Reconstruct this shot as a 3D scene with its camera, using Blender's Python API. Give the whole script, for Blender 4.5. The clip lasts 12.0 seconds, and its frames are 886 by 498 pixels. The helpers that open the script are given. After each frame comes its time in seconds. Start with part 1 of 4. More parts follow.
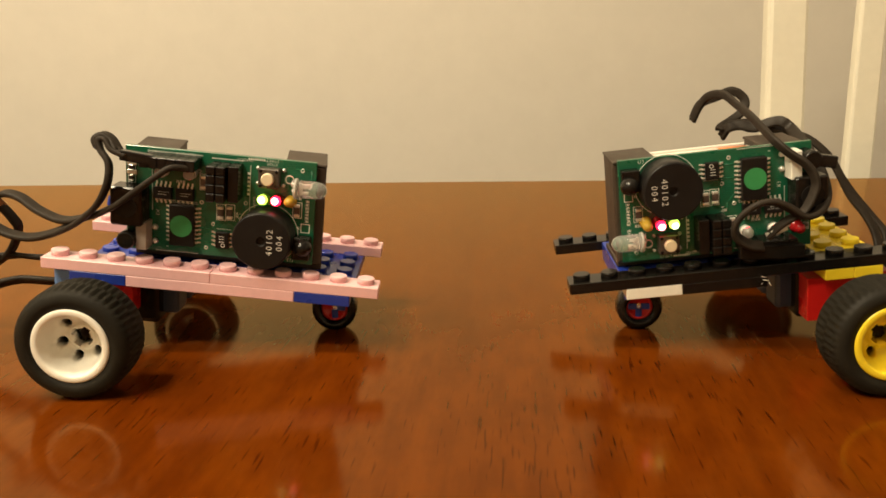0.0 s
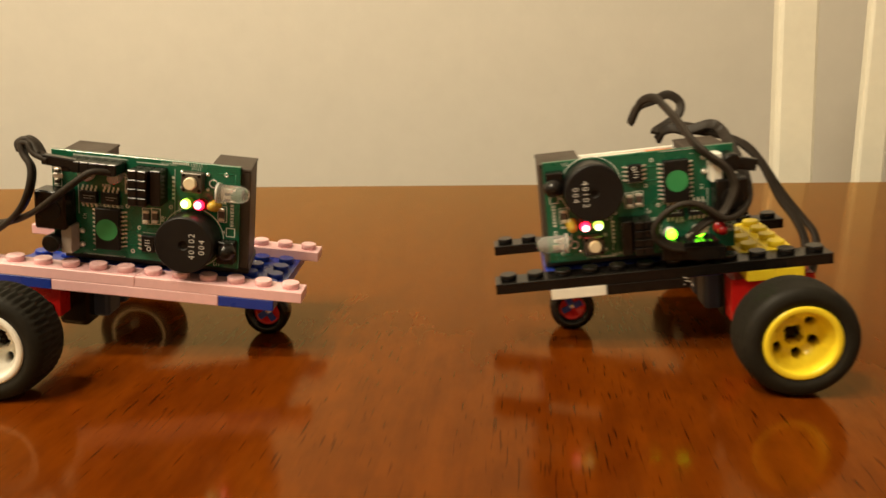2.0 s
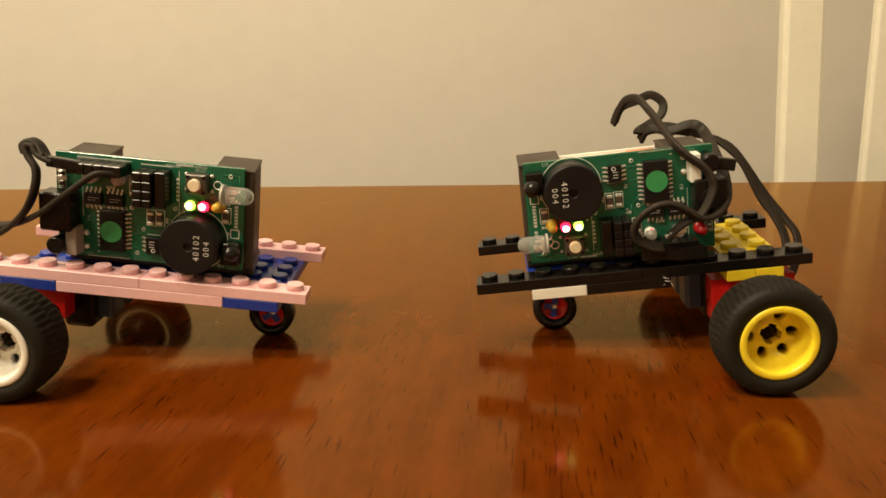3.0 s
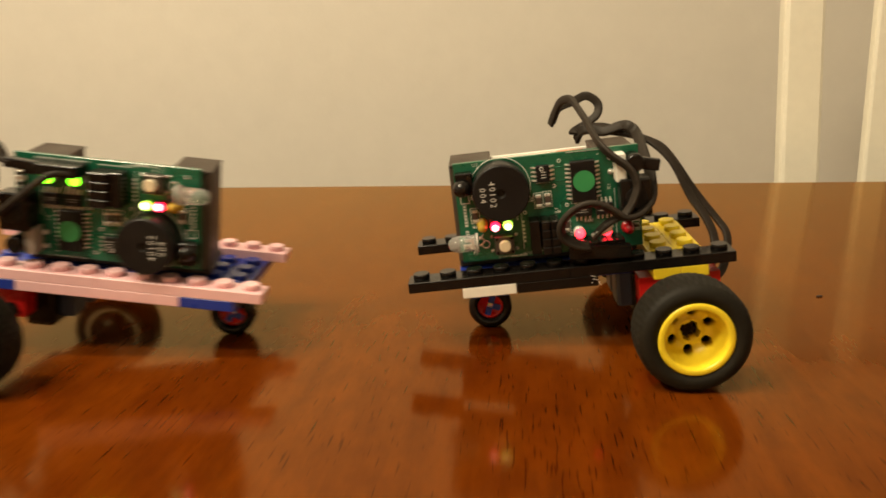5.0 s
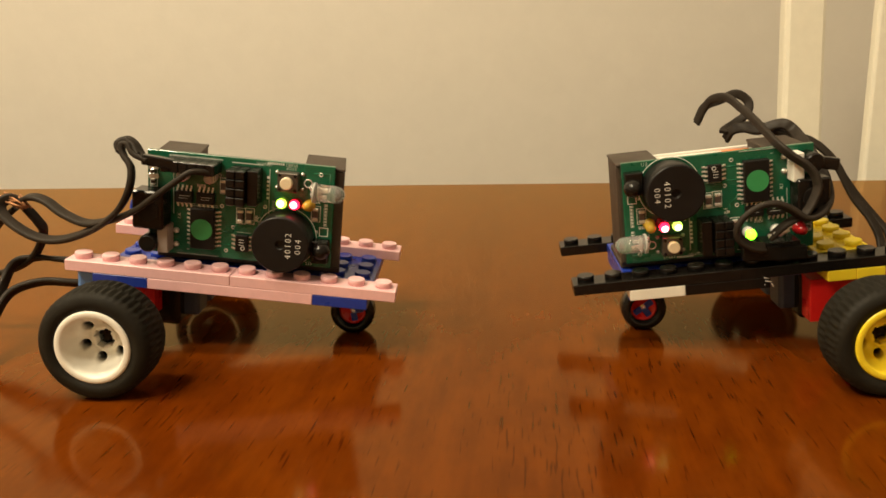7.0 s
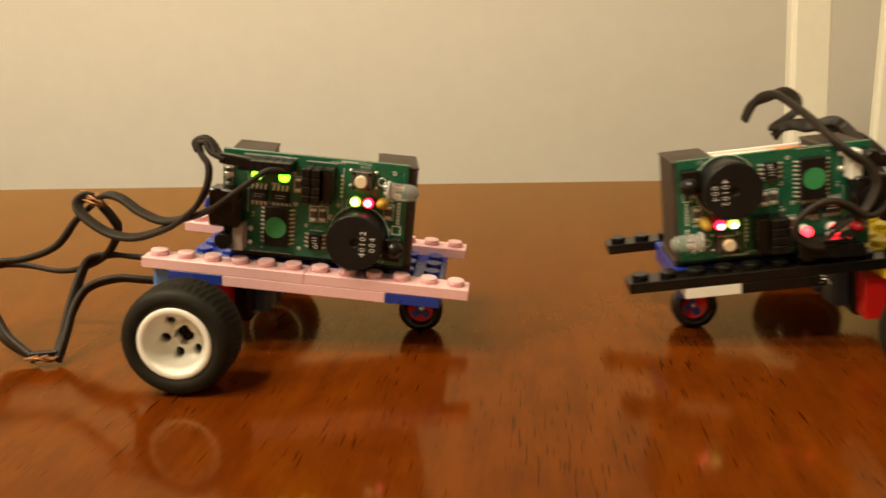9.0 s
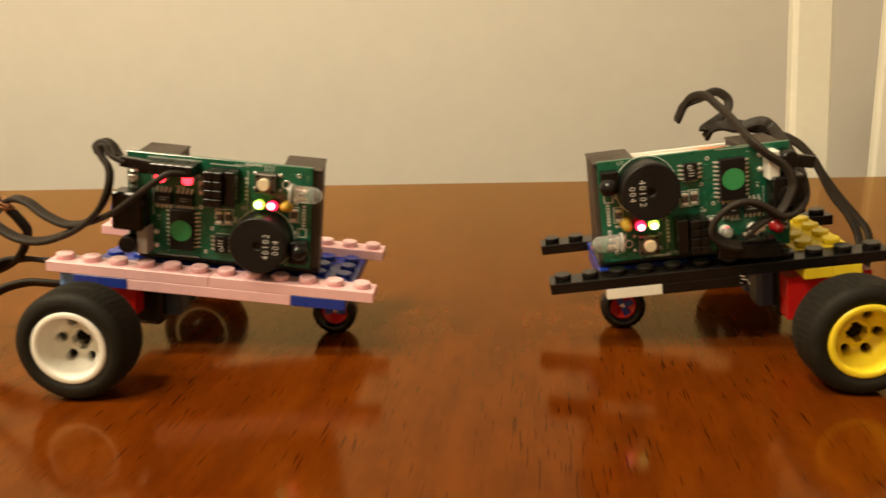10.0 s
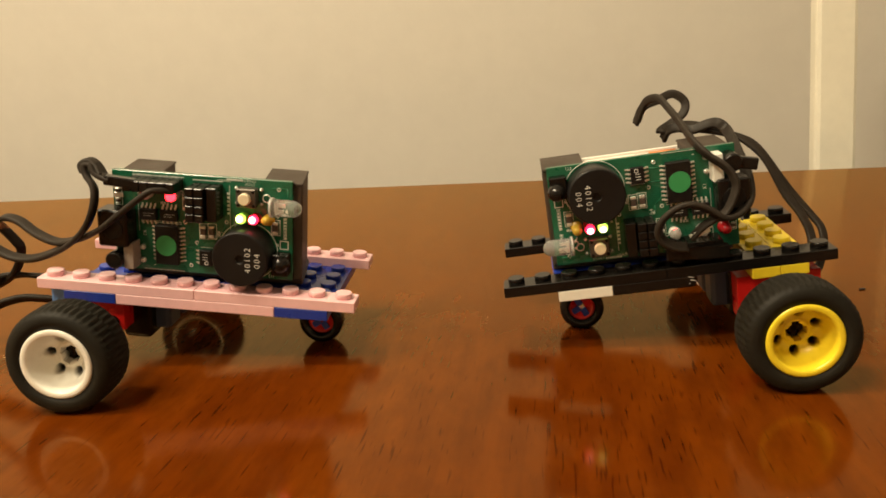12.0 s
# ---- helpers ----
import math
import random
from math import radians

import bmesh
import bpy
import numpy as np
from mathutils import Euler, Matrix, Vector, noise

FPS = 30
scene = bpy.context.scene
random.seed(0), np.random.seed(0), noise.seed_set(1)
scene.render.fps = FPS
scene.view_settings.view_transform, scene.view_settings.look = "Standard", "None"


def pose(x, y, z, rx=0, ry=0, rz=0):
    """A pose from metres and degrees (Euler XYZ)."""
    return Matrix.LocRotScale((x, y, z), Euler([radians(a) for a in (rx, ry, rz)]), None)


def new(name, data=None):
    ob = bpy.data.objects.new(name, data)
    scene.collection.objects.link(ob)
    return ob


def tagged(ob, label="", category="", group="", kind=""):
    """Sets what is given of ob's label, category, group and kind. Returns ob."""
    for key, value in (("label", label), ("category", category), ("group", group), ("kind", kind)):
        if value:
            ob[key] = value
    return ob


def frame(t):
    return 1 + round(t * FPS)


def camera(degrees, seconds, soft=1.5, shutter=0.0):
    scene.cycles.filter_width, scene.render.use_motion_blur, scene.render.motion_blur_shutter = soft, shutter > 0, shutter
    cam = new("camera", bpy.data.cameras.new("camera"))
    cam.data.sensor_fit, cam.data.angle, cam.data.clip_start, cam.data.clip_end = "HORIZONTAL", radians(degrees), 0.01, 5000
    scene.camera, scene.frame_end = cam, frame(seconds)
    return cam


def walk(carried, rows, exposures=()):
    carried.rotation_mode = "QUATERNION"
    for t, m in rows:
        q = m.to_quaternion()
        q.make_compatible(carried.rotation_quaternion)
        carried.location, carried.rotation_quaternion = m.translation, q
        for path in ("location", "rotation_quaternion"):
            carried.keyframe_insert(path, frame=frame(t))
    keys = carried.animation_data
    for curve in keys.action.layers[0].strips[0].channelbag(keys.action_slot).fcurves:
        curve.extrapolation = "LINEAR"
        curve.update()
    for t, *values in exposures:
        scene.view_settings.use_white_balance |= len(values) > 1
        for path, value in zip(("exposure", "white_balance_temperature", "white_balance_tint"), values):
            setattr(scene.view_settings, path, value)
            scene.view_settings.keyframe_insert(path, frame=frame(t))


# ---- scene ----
cam = camera(57.9, 12.0, soft=1.6, shutter=0.9)
# seconds, eye in metres from the table top, turn, tilt and lean in degrees
PATH = [
    (0.0, 0.0, -0.0, 0.0895, 0.1, -14.7, 0.52),
    (0.5, 0.0, -0.0003, 0.0891, 0.21, -14.2, 0.4),
    (1.0, -0.0001, 0.0001, 0.0884, 0.29, -14.15, 0.41),
    (1.5, -0.0006, -0.0011, 0.0884, 0.42, -14.28, 0.43),
    (2.0, -0.0019, -0.0016, 0.0893, 0.67, -14.39, 0.58),
    (2.5, -0.0019, -0.0014, 0.0899, 0.98, -14.48, 0.76),
    (4.5, -0.0022, -0.0024, 0.09, 1.07, -14.44, 0.68),
    (5.0, -0.0023, -0.0026, 0.0901, 1.05, -14.45, 0.7),
    (5.5, -0.0024, -0.002, 0.0899, 1.15, -14.47, 0.74),
    (6.0, -0.0026, -0.0028, 0.09, 1.2, -14.44, 0.84),
    (6.5, -0.0023, -0.0032, 0.0905, 1.23, -14.51, 0.87),
    (7.0, -0.002, -0.0028, 0.0901, 1.12, -14.51, 0.78),
    (9.0, -0.0038, -0.0028, 0.0904, 1.44, -14.61, 1.04),
    (9.5, -0.0037, -0.0025, 0.0909, 1.51, -14.78, 1.1),
    (10.0, -0.0035, -0.0019, 0.0907, 1.56, -14.67, 1.18),
    (10.5, -0.0058, -0.0036, 0.0937, 2.18, -14.8, 1.78),
    (11.0, -0.0064, -0.0025, 0.0926, 2.89, -14.77, 2.16),
    (11.5, -0.007, -0.0037, 0.0934, 3.04, -14.97, 2.23),
    (12.0, -0.0058, -0.0042, 0.0954, 3.16, -15.06, 2.83),
]
walk(cam, [(t, pose(x, y, z, 0, 0, yaw) @ pose(0, 0, 0, 90 + tilt) @ pose(0, 0, 0, 0, 0, -lean)) for t, x, y, z, yaw, tilt, lean in PATH], exposures=[(0.0, -0.20), (1.0, -0.22), (2.2, -0.32), (12.0, -0.32)])

# ---- light ----
world = bpy.data.worlds.new("world")
scene.world = world
world.use_nodes = True
world.node_tree.nodes["Background"].inputs[0].default_value = (0.9, 0.7, 0.5, 1)
world.node_tree.nodes["Background"].inputs[1].default_value = 0.02


def bulb(name, place, radius, watts, colour):
    data = bpy.data.lights.new(name, "POINT")
    data.shadow_soft_size, data.energy, data.color = radius, watts, colour
    ob = new(name, data)
    ob.location = place
    return ob


# Unseen lamp; its four bulbs are added and spread to fill and soften shadows.
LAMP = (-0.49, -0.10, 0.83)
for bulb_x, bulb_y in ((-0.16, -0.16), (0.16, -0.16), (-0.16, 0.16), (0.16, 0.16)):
    bulb("unseen_bulb", (LAMP[0] + bulb_x, LAMP[1] + bulb_y, LAMP[2]), 0.06, 19.6, (1.0, 0.84, 0.575))


# ---- materials ----
def material(name, colour, rough=0.4, metal=0.0, vary=0.08, scale=60.0, bump=0.0, bump_scale=400.0, coat=0.0, spec=0.5, alpha=None, transmission=0.0):
    """A surface with two scales of variation in colour and gloss, and fine relief."""
    m = bpy.data.materials.new(name)
    m.use_nodes = True
    n, link = m.node_tree.nodes, m.node_tree.links
    b = n["Principled BSDF"]
    b.inputs["Metallic"].default_value = metal
    b.inputs["Coat Weight"].default_value = coat
    b.inputs["Coat Roughness"].default_value = 0.08
    b.inputs["Specular IOR Level"].default_value = spec
    b.inputs["Transmission Weight"].default_value = transmission
    tc = n.new("ShaderNodeTexCoord")
    big, small = n.new("ShaderNodeTexNoise"), n.new("ShaderNodeTexNoise")
    big.inputs["Scale"].default_value, small.inputs["Scale"].default_value = scale, scale * 9
    big.inputs["Detail"].default_value = 4
    for x in (big, small):
        link.new(tc.outputs["Object"], x.inputs["Vector"])
    add = n.new("ShaderNodeMath")
    add.operation = "ADD"
    link.new(big.outputs[0], add.inputs[0])
    link.new(small.outputs[0], add.inputs[1])
    ramp = n.new("ShaderNodeMapRange")
    ramp.inputs[1].default_value, ramp.inputs[2].default_value = 0.6, 1.4
    ramp.inputs[3].default_value, ramp.inputs[4].default_value = 1 - vary, 1 + vary
    link.new(add.outputs[0], ramp.inputs[0])
    mul = n.new("ShaderNodeVectorMath")
    mul.operation = "SCALE"
    mul.inputs[0].default_value = colour
    link.new(ramp.outputs[0], mul.inputs[3])
    link.new(mul.outputs[0], b.inputs["Base Color"])
    rr = n.new("ShaderNodeMapRange")
    rr.inputs[1].default_value, rr.inputs[2].default_value = 0.3, 0.7
    rr.inputs[3].default_value, rr.inputs[4].default_value = rough * 0.8, min(1, rough * 1.25)
    link.new(big.outputs[0], rr.inputs[0])
    link.new(rr.outputs[0], b.inputs["Roughness"])
    if bump:
        t = n.new("ShaderNodeTexNoise")
        t.inputs["Scale"].default_value, t.inputs["Detail"].default_value = bump_scale, 3
        link.new(tc.outputs["Object"], t.inputs["Vector"])
        bp = n.new("ShaderNodeBump")
        bp.inputs["Strength"].default_value, bp.inputs["Distance"].default_value = 1.0, bump
        link.new(t.outputs[0], bp.inputs["Height"])
        link.new(bp.outputs[0], b.inputs["Normal"])
    return m


def glowing(name, colour, strength):
    m = bpy.data.materials.new(name)
    m.use_nodes = True
    b = m.node_tree.nodes["Principled BSDF"]
    b.inputs["Base Color"].default_value = (*colour, 1)
    b.inputs["Roughness"].default_value = 0.2
    b.inputs["Emission Color"].default_value = (*colour, 1)
    b.inputs["Emission Strength"].default_value = strength
    return m


def table_wood():
    """Polished red-brown wood, grain and dark open pores along the table's depth."""
    m = bpy.data.materials.new("polished_wood")
    m.use_nodes = True
    n, link = m.node_tree.nodes, m.node_tree.links
    b = n["Principled BSDF"]
    tc = n.new("ShaderNodeTexCoord")

    grain_way = n.new("ShaderNodeMapping")
    grain_way.inputs["Rotation"].default_value = (0, 0, radians(5))
    link.new(tc.outputs["Object"], grain_way.inputs[0])

    def noise_at(sx, sy, detail=4.0, rough=0.6):
        mp = n.new("ShaderNodeMapping")
        mp.inputs["Scale"].default_value = (sx, sy, 20)
        link.new(grain_way.outputs[0], mp.inputs[0])
        t = n.new("ShaderNodeTexNoise")
        t.inputs["Scale"].default_value, t.inputs["Detail"].default_value, t.inputs["Roughness"].default_value = 1.0, detail, rough
        link.new(mp.outputs[0], t.inputs["Vector"])
        return t.outputs[0]

    def ramp(src, stops):
        r = n.new("ShaderNodeValToRGB")
        r.color_ramp.elements[0].position, r.color_ramp.elements[0].color = stops[0][0], (*stops[0][1], 1)
        r.color_ramp.elements[1].position, r.color_ramp.elements[1].color = stops[-1][0], (*stops[-1][1], 1)
        for p, c in stops[1:-1]:
            e = r.color_ramp.elements.new(p)
            e.color = (*c, 1)
        link.new(src, r.inputs[0])
        return r.outputs[0]

    def times(a, c):
        x = n.new("ShaderNodeMix")
        x.data_type, x.blend_type = "RGBA", "MULTIPLY"
        x.inputs["Factor"].default_value = 1.0
        link.new(a, x.inputs["A"])
        link.new(c, x.inputs["B"])
        return x.outputs["Result"]

    broad = ramp(noise_at(22, 3.0), [(0.3, (0.088, 0.0158, 0.0006)), (0.5, (0.104, 0.0202, 0.0008)), (0.72, (0.122, 0.026, 0.0011))])
    mottle = ramp(noise_at(120, 46, 3), [(0.34, (0.84, 0.80, 0.76)), (0.62, (1.10, 1.13, 1.15))])
    base = times(broad, mottle)
    grain = ramp(noise_at(260, 14, 3), [(0.32, (0.90, 0.88, 0.86)), (0.6, (1.02, 1.02, 1.01))])
    pores_src = noise_at(1150, 100, 1.0, 0.4)
    where = noise_at(26, 16, 2)
    both = n.new("ShaderNodeMath")
    both.operation = "MULTIPLY_ADD"
    both.inputs[1].default_value = 0.34
    link.new(where, both.inputs[0])
    link.new(pores_src, both.inputs[2])
    pores = ramp(both.outputs[0], [(0.0, (1, 1, 1)), (0.82, (1, 1, 1)), (0.94, (0.52, 0.43, 0.36))])
    link.new(times(times(base, grain), pores), b.inputs["Base Color"])
    smear = n.new("ShaderNodeMapRange")
    smear.inputs[1].default_value, smear.inputs[2].default_value = 0.3, 0.7
    smear.inputs[3].default_value, smear.inputs[4].default_value = 0.09, 0.16
    link.new(noise_at(14, 9, 5), smear.inputs[0])
    # varnish: an amber-tinted gloss over the wood, stronger at a low angle
    b.inputs["Roughness"].default_value = 0.6
    b.inputs["Specular IOR Level"].default_value = 0.0
    gloss = n.new("ShaderNodeBsdfAnisotropic")
    gloss.inputs["Color"].default_value = (1.0, 0.74, 0.38, 1)
    link.new(smear.outputs[0], gloss.inputs["Roughness"])
    edge = n.new("ShaderNodeFresnel")
    edge.inputs["IOR"].default_value = 1.36
    bp = n.new("ShaderNodeBump")
    bp.inputs["Strength"].default_value, bp.inputs["Distance"].default_value = 0.35, 0.00006
    link.new(noise_at(420, 26, 2), bp.inputs["Height"])
    for x in (b, gloss, edge):
        link.new(bp.outputs[0], x.inputs["Normal"])
    both_layers = n.new("ShaderNodeMixShader")
    link.new(edge.outputs[0], both_layers.inputs[0])
    link.new(b.outputs[0], both_layers.inputs[1])
    link.new(gloss.outputs[0], both_layers.inputs[2])
    link.new(both_layers.outputs[0], n["Material Output"].inputs["Surface"])
    return m


def board_green():
    """Solder mask over copper traces: glossy green with paler lines."""
    m = material("green_circuit_board", (0.006, 0.095, 0.048), 0.26, vary=0.12, scale=90, coat=0.3)
    n, link = m.node_tree.nodes, m.node_tree.links
    b = n["Principled BSDF"]
    tc = n.new("ShaderNodeTexCoord")
    br = n.new("ShaderNodeTexBrick")
    br.inputs["Scale"].default_value = 380
    br.inputs["Mortar Size"].default_value = 0.03
    br.inputs["Color1"].default_value = br.inputs["Color2"].default_value = (1, 1, 1, 1)
    br.inputs["Mortar"].default_value = (1.6, 1.35, 1.3, 1)
    sw = n.new("ShaderNodeMapping")
    sw.inputs["Rotation"].default_value = (radians(90), 0, 0)
    link.new(tc.outputs["Object"], sw.inputs[0])
    link.new(sw.outputs[0], br.inputs["Vector"])
    old = b.inputs["Base Color"].links[0].from_socket
    mx = n.new("ShaderNodeMix")
    mx.data_type, mx.blend_type = "RGBA", "MULTIPLY"
    mx.inputs["Factor"].default_value = 0.8
    link.new(old, mx.inputs["A"])
    link.new(br.outputs[0], mx.inputs["B"])
    link.new(mx.outputs["Result"], b.inputs["Base Color"])
    return m


PINK = material("pink_plastic", (0.77, 0.46, 0.48), 0.32, vary=0.05, bump=0.00001)
BLUE = material("blue_plastic", (0.012, 0.035, 0.28), 0.28, vary=0.08)
LIGHT_BLUE = material("light_blue_plastic", (0.12, 0.27, 0.62), 0.3)
BLACK = material("black_plastic", (0.008, 0.0065, 0.0055), 0.22, vary=0.15, spec=0.34)
YELLOW = material("yellow_plastic", (0.80, 0.61, 0.025), 0.30, vary=0.05)
RED = material("red_plastic", (0.52, 0.012, 0.010), 0.28, vary=0.06)
WHITE = material("white_plastic", (0.79, 0.77, 0.70), 0.32, vary=0.04)
SLATE = material("slate_blue_motor_case", (0.035, 0.055, 0.11), 0.4)
TYRE = material("black_rubber", (0.0115, 0.0098, 0.0065), 0.62, vary=0.22, bump=0.00004, bump_scale=900, spec=0.18)
CABLE = material("black_cable_rubber", (0.026, 0.020, 0.015), 0.5, vary=0.25, bump=0.00004, bump_scale=700, spec=0.16)
CASE = material("black_battery_case", (0.046, 0.032, 0.022), 0.5, vary=0.15, bump=0.00003, bump_scale=1200, spec=0.32)
EPOXY = material("black_chip_epoxy", (0.010, 0.008, 0.007), 0.4, vary=0.15, spec=0.25)
BUZZER = material("black_moulded_buzzer", (0.010, 0.0085, 0.008), 0.38, vary=0.12, spec=0.25)
TIN = material("tinned_metal", (0.86, 0.83, 0.77), 0.28, metal=0.6, vary=0.1)
COPPER = material("frayed_copper", (0.42, 0.20, 0.09), 0.45, metal=0.6, vary=0.3, scale=500)
INK = material("white_print", (0.82, 0.80, 0.74), 0.5, vary=0.1, scale=900)
TRACK = material("green_copper_track", (0.012, 0.15, 0.075), 0.25, vary=0.1)
STICKER = material("green_sticker", (0.035, 0.27, 0.085), 0.55, vary=0.05)
CREAM = material("cream_button", (0.78, 0.66, 0.46), 0.4)
STEEL = material("brown_steel_button_case", (0.10, 0.085, 0.07), 0.38, metal=0.5)
GREY = material("grey_switch_case", (0.30, 0.25, 0.22), 0.4)
AMBER = material("amber_lens", (0.66, 0.42, 0.05), 0.2, transmission=0.25)
RED_LENS = material("red_lens", (0.32, 0.010, 0.012), 0.18, transmission=0.2)
OPAQUE_CUP = material("white_opaque_cup", (0.62, 0.60, 0.56), 0.3, vary=0.05)
UNLIT = material("unlit_lamp_face", (0.55, 0.54, 0.50), 0.4, vary=0.1)
DOME = material("clear_dome", (0.93, 0.92, 0.9), 0.22, vary=0.02, transmission=0.9)
CLEAR = material("clear_lens", (1.0, 0.99, 0.96), 0.05, vary=0.0, transmission=0.86)
CLEAR.node_tree.nodes["Principled BSDF"].inputs["IOR"].default_value = 1.28
MILKY = material("milky_lens", (0.8, 0.79, 0.74), 0.15, vary=0.03, transmission=0.5)
CERAMIC = material("brown_ceramic", (0.075, 0.05, 0.04), 0.4)
BATTERY_WHITE = material("white_battery_wrap", (0.80, 0.72, 0.62), 0.3)
BATTERY_ORANGE = material("orange_battery_wrap", (0.75, 0.22, 0.07), 0.3)
BOARD = board_green()
GREEN_LENS = material("green_lens", (0.25, 0.55, 0.06), 0.18, transmission=0.3)
GREEN_CORE = glowing("lit_green_core", (0.60, 1.0, 0.10), 3.2)
RED_CORE = glowing("lit_red_core", (1.0, 0.012, 0.045), 7.0)
RED_TIP = glowing("lit_red_tip", (1.0, 0.50, 0.55), 7.0)
GREEN_TIP = glowing("lit_green_tip", (0.92, 1.0, 0.6), 5.0)
MOTOR_GREEN = glowing("lit_motor_green", (0.18, 1.0, 0.012), 11.0)
MOTOR_RED = glowing("lit_motor_red", (1.0, 0.018, 0.03), 12.0)
WOOD = table_wood()
WALL = material("beige_wall_paint", (0.752, 0.705, 0.63), 0.7, vary=0.03, scale=4, bump=0.00012, bump_scale=160)
CEIL = material("white_ceiling_paint", (0.78, 0.75, 0.70), 0.8, vary=0.03, scale=4, bump=0.0005, bump_scale=120)
FLOOR = material("brown_carpet", (0.20, 0.14, 0.10), 0.9, vary=0.2, scale=30, bump=0.002, bump_scale=300)
CHAIR = material("white_chair_paint", (0.77, 0.73, 0.61), 0.38, vary=0.04, scale=14, bump=0.0001, bump_scale=90)
OUTLET = material("white_outlet_plastic", (0.80, 0.76, 0.68), 0.35)


# ---- mesh helpers ----
MM = Matrix.Scale(0.001, 4)
ONE = Matrix.Identity(4)


def box(bm, lo, hi, m=ONE, bevel=0.0, segments=1):
    """A box between two corners, with worn edges."""
    got = bmesh.ops.create_cube(bm, size=1)["verts"]
    lo, hi = Vector(lo), Vector(hi)
    bmesh.ops.transform(bm, verts=got, matrix=Matrix.Translation((lo + hi) / 2) @ Matrix.Diagonal((*(hi - lo), 1)))
    edges = list({e for v in got for e in v.link_edges})
    if bevel:
        done = bmesh.ops.bevel(bm, geom=edges, offset=bevel, segments=segments, affect="EDGES", profile=0.5)
        got = list(set(v for f in done["faces"] for v in f.verts) | {v for v in got if v.is_valid})
    bmesh.ops.transform(bm, verts=got, matrix=m)
    return got


def lathe(bm, profile, m=ONE, n=24, closed=False):
    """Turns a profile of (radius, height) about z. Ends are closed."""
    rings = []
    for r, z in profile:
        rings.append([bm.verts.new(m @ Vector((r * math.cos(2 * math.pi * i / n), r * math.sin(2 * math.pi * i / n), z))) for i in range(n)])
    flip = m.determinant() < 0
    pairs = list(zip(rings, rings[1:])) + ([(rings[-1], rings[0])] if closed else [])
    for a, b in pairs:
        for i in range(n):
            f = [a[i], a[(i + 1) % n], b[(i + 1) % n], b[i]]
            bm.faces.new(f[::-1] if flip else f).smooth = True
    if not closed:
        bm.faces.new(rings[0] if flip else rings[0][::-1])
        bm.faces.new(rings[-1][::-1] if flip else rings[-1])


def stretch(p, q):
    """A pose whose z runs from p towards q."""
    p, q = Vector(p), Vector(q)
    return Matrix.Translation(p) @ (q - p).to_track_quat("Z", "Y").to_matrix().to_4x4()


def rod(bm, p, q, r, m=ONE, n=12, r2=None):
    length = (Vector(q) - Vector(p)).length
    lathe(bm, [(r, 0), (r if r2 is None else r2, length)], m @ stretch(p, q), n)


def spline(points, steps=8):
    """A smooth line through points."""
    pts = [Vector(p) for p in points]
    pts = [pts[0] * 2 - pts[1]] + pts + [pts[-1] * 2 - pts[-2]]
    out = []
    for a, b, c, d in zip(pts, pts[1:], pts[2:], pts[3:]):
        for i in range(steps):
            t = i / steps
            out.append(0.5 * (2 * b + (c - a) * t + (2 * a - 5 * b + 4 * c - d) * t * t + (3 * b - a - 3 * c + d) * t ** 3))
    return out + [pts[-2]]


def twin_cable(bm, points, r, m=ONE, twist=0.0, start=0.0, steps=7):
    """A flat cable of two joined conductors, swept along a smooth line."""
    line = spline(points, steps)
    shape = []
    for i in range(16):
        a = 2 * math.pi * i / 16
        shape.append((r * (0.95 * math.copysign(1, math.cos(a)) * min(1, abs(math.cos(a)) * 4) + 0.95 * math.cos(a)), r * math.sin(a) * (0.55 if i in (4, 12) else 1.0)))
    rings, side = [], Vector((0, 1, 0.2))
    for k, p in enumerate(line):
        along = (line[min(k + 1, len(line) - 1)] - line[max(k - 1, 0)]).normalized()
        side = (side - along * side.dot(along)).normalized()
        up = along.cross(side)
        a = start + twist * k / len(line)
        s, u = side * math.cos(a) + up * math.sin(a), up * math.cos(a) - side * math.sin(a)
        rings.append([bm.verts.new(m @ (p + s * x + u * y)) for x, y in shape])
    n = len(shape)
    for a, b in zip(rings, rings[1:]):
        for i in range(n):
            bm.faces.new([a[i], a[(i + 1) % n], b[(i + 1) % n], b[i]]).smooth = True
    bm.faces.new(rings[0][::-1])
    bm.faces.new(rings[-1])


def part(name, bm, mat, parent=None, label="", m=None):
    """Links a bmesh as one mesh object under a thing or a part."""
    bmesh.ops.recalc_face_normals(bm, faces=bm.faces)
    data = bpy.data.meshes.new(name)
    bm.to_mesh(data)
    bm.free()
    for x in mat if isinstance(mat, (list, tuple)) else [mat]:
        data.materials.append(x)
    ob = new(name, data)
    ob.parent = parent
    if m is not None:
        ob.matrix_basis = m
    return tagged(ob, label)


def words(text, size, m, parent, name="lettering", spread=1.1):
    """Printed characters in the built-in font, centred, on a plane facing -y."""
    curve = bpy.data.curves.new(name, "FONT")
    curve.body, curve.size, curve.align_x, curve.align_y = text, size, "CENTER", "CENTER"
    curve.resolution_u, curve.space_character, curve.offset = 2, spread, -0.012 * size
    holder = bpy.data.objects.new(name, curve)
    data = bpy.data.meshes.new_from_object(holder)
    bpy.data.objects.remove(holder)
    data.transform(m @ pose(0, 0, 0, 90))
    data.materials.append(INK)
    ob = new(name, data)
    ob.parent = parent
    return ob


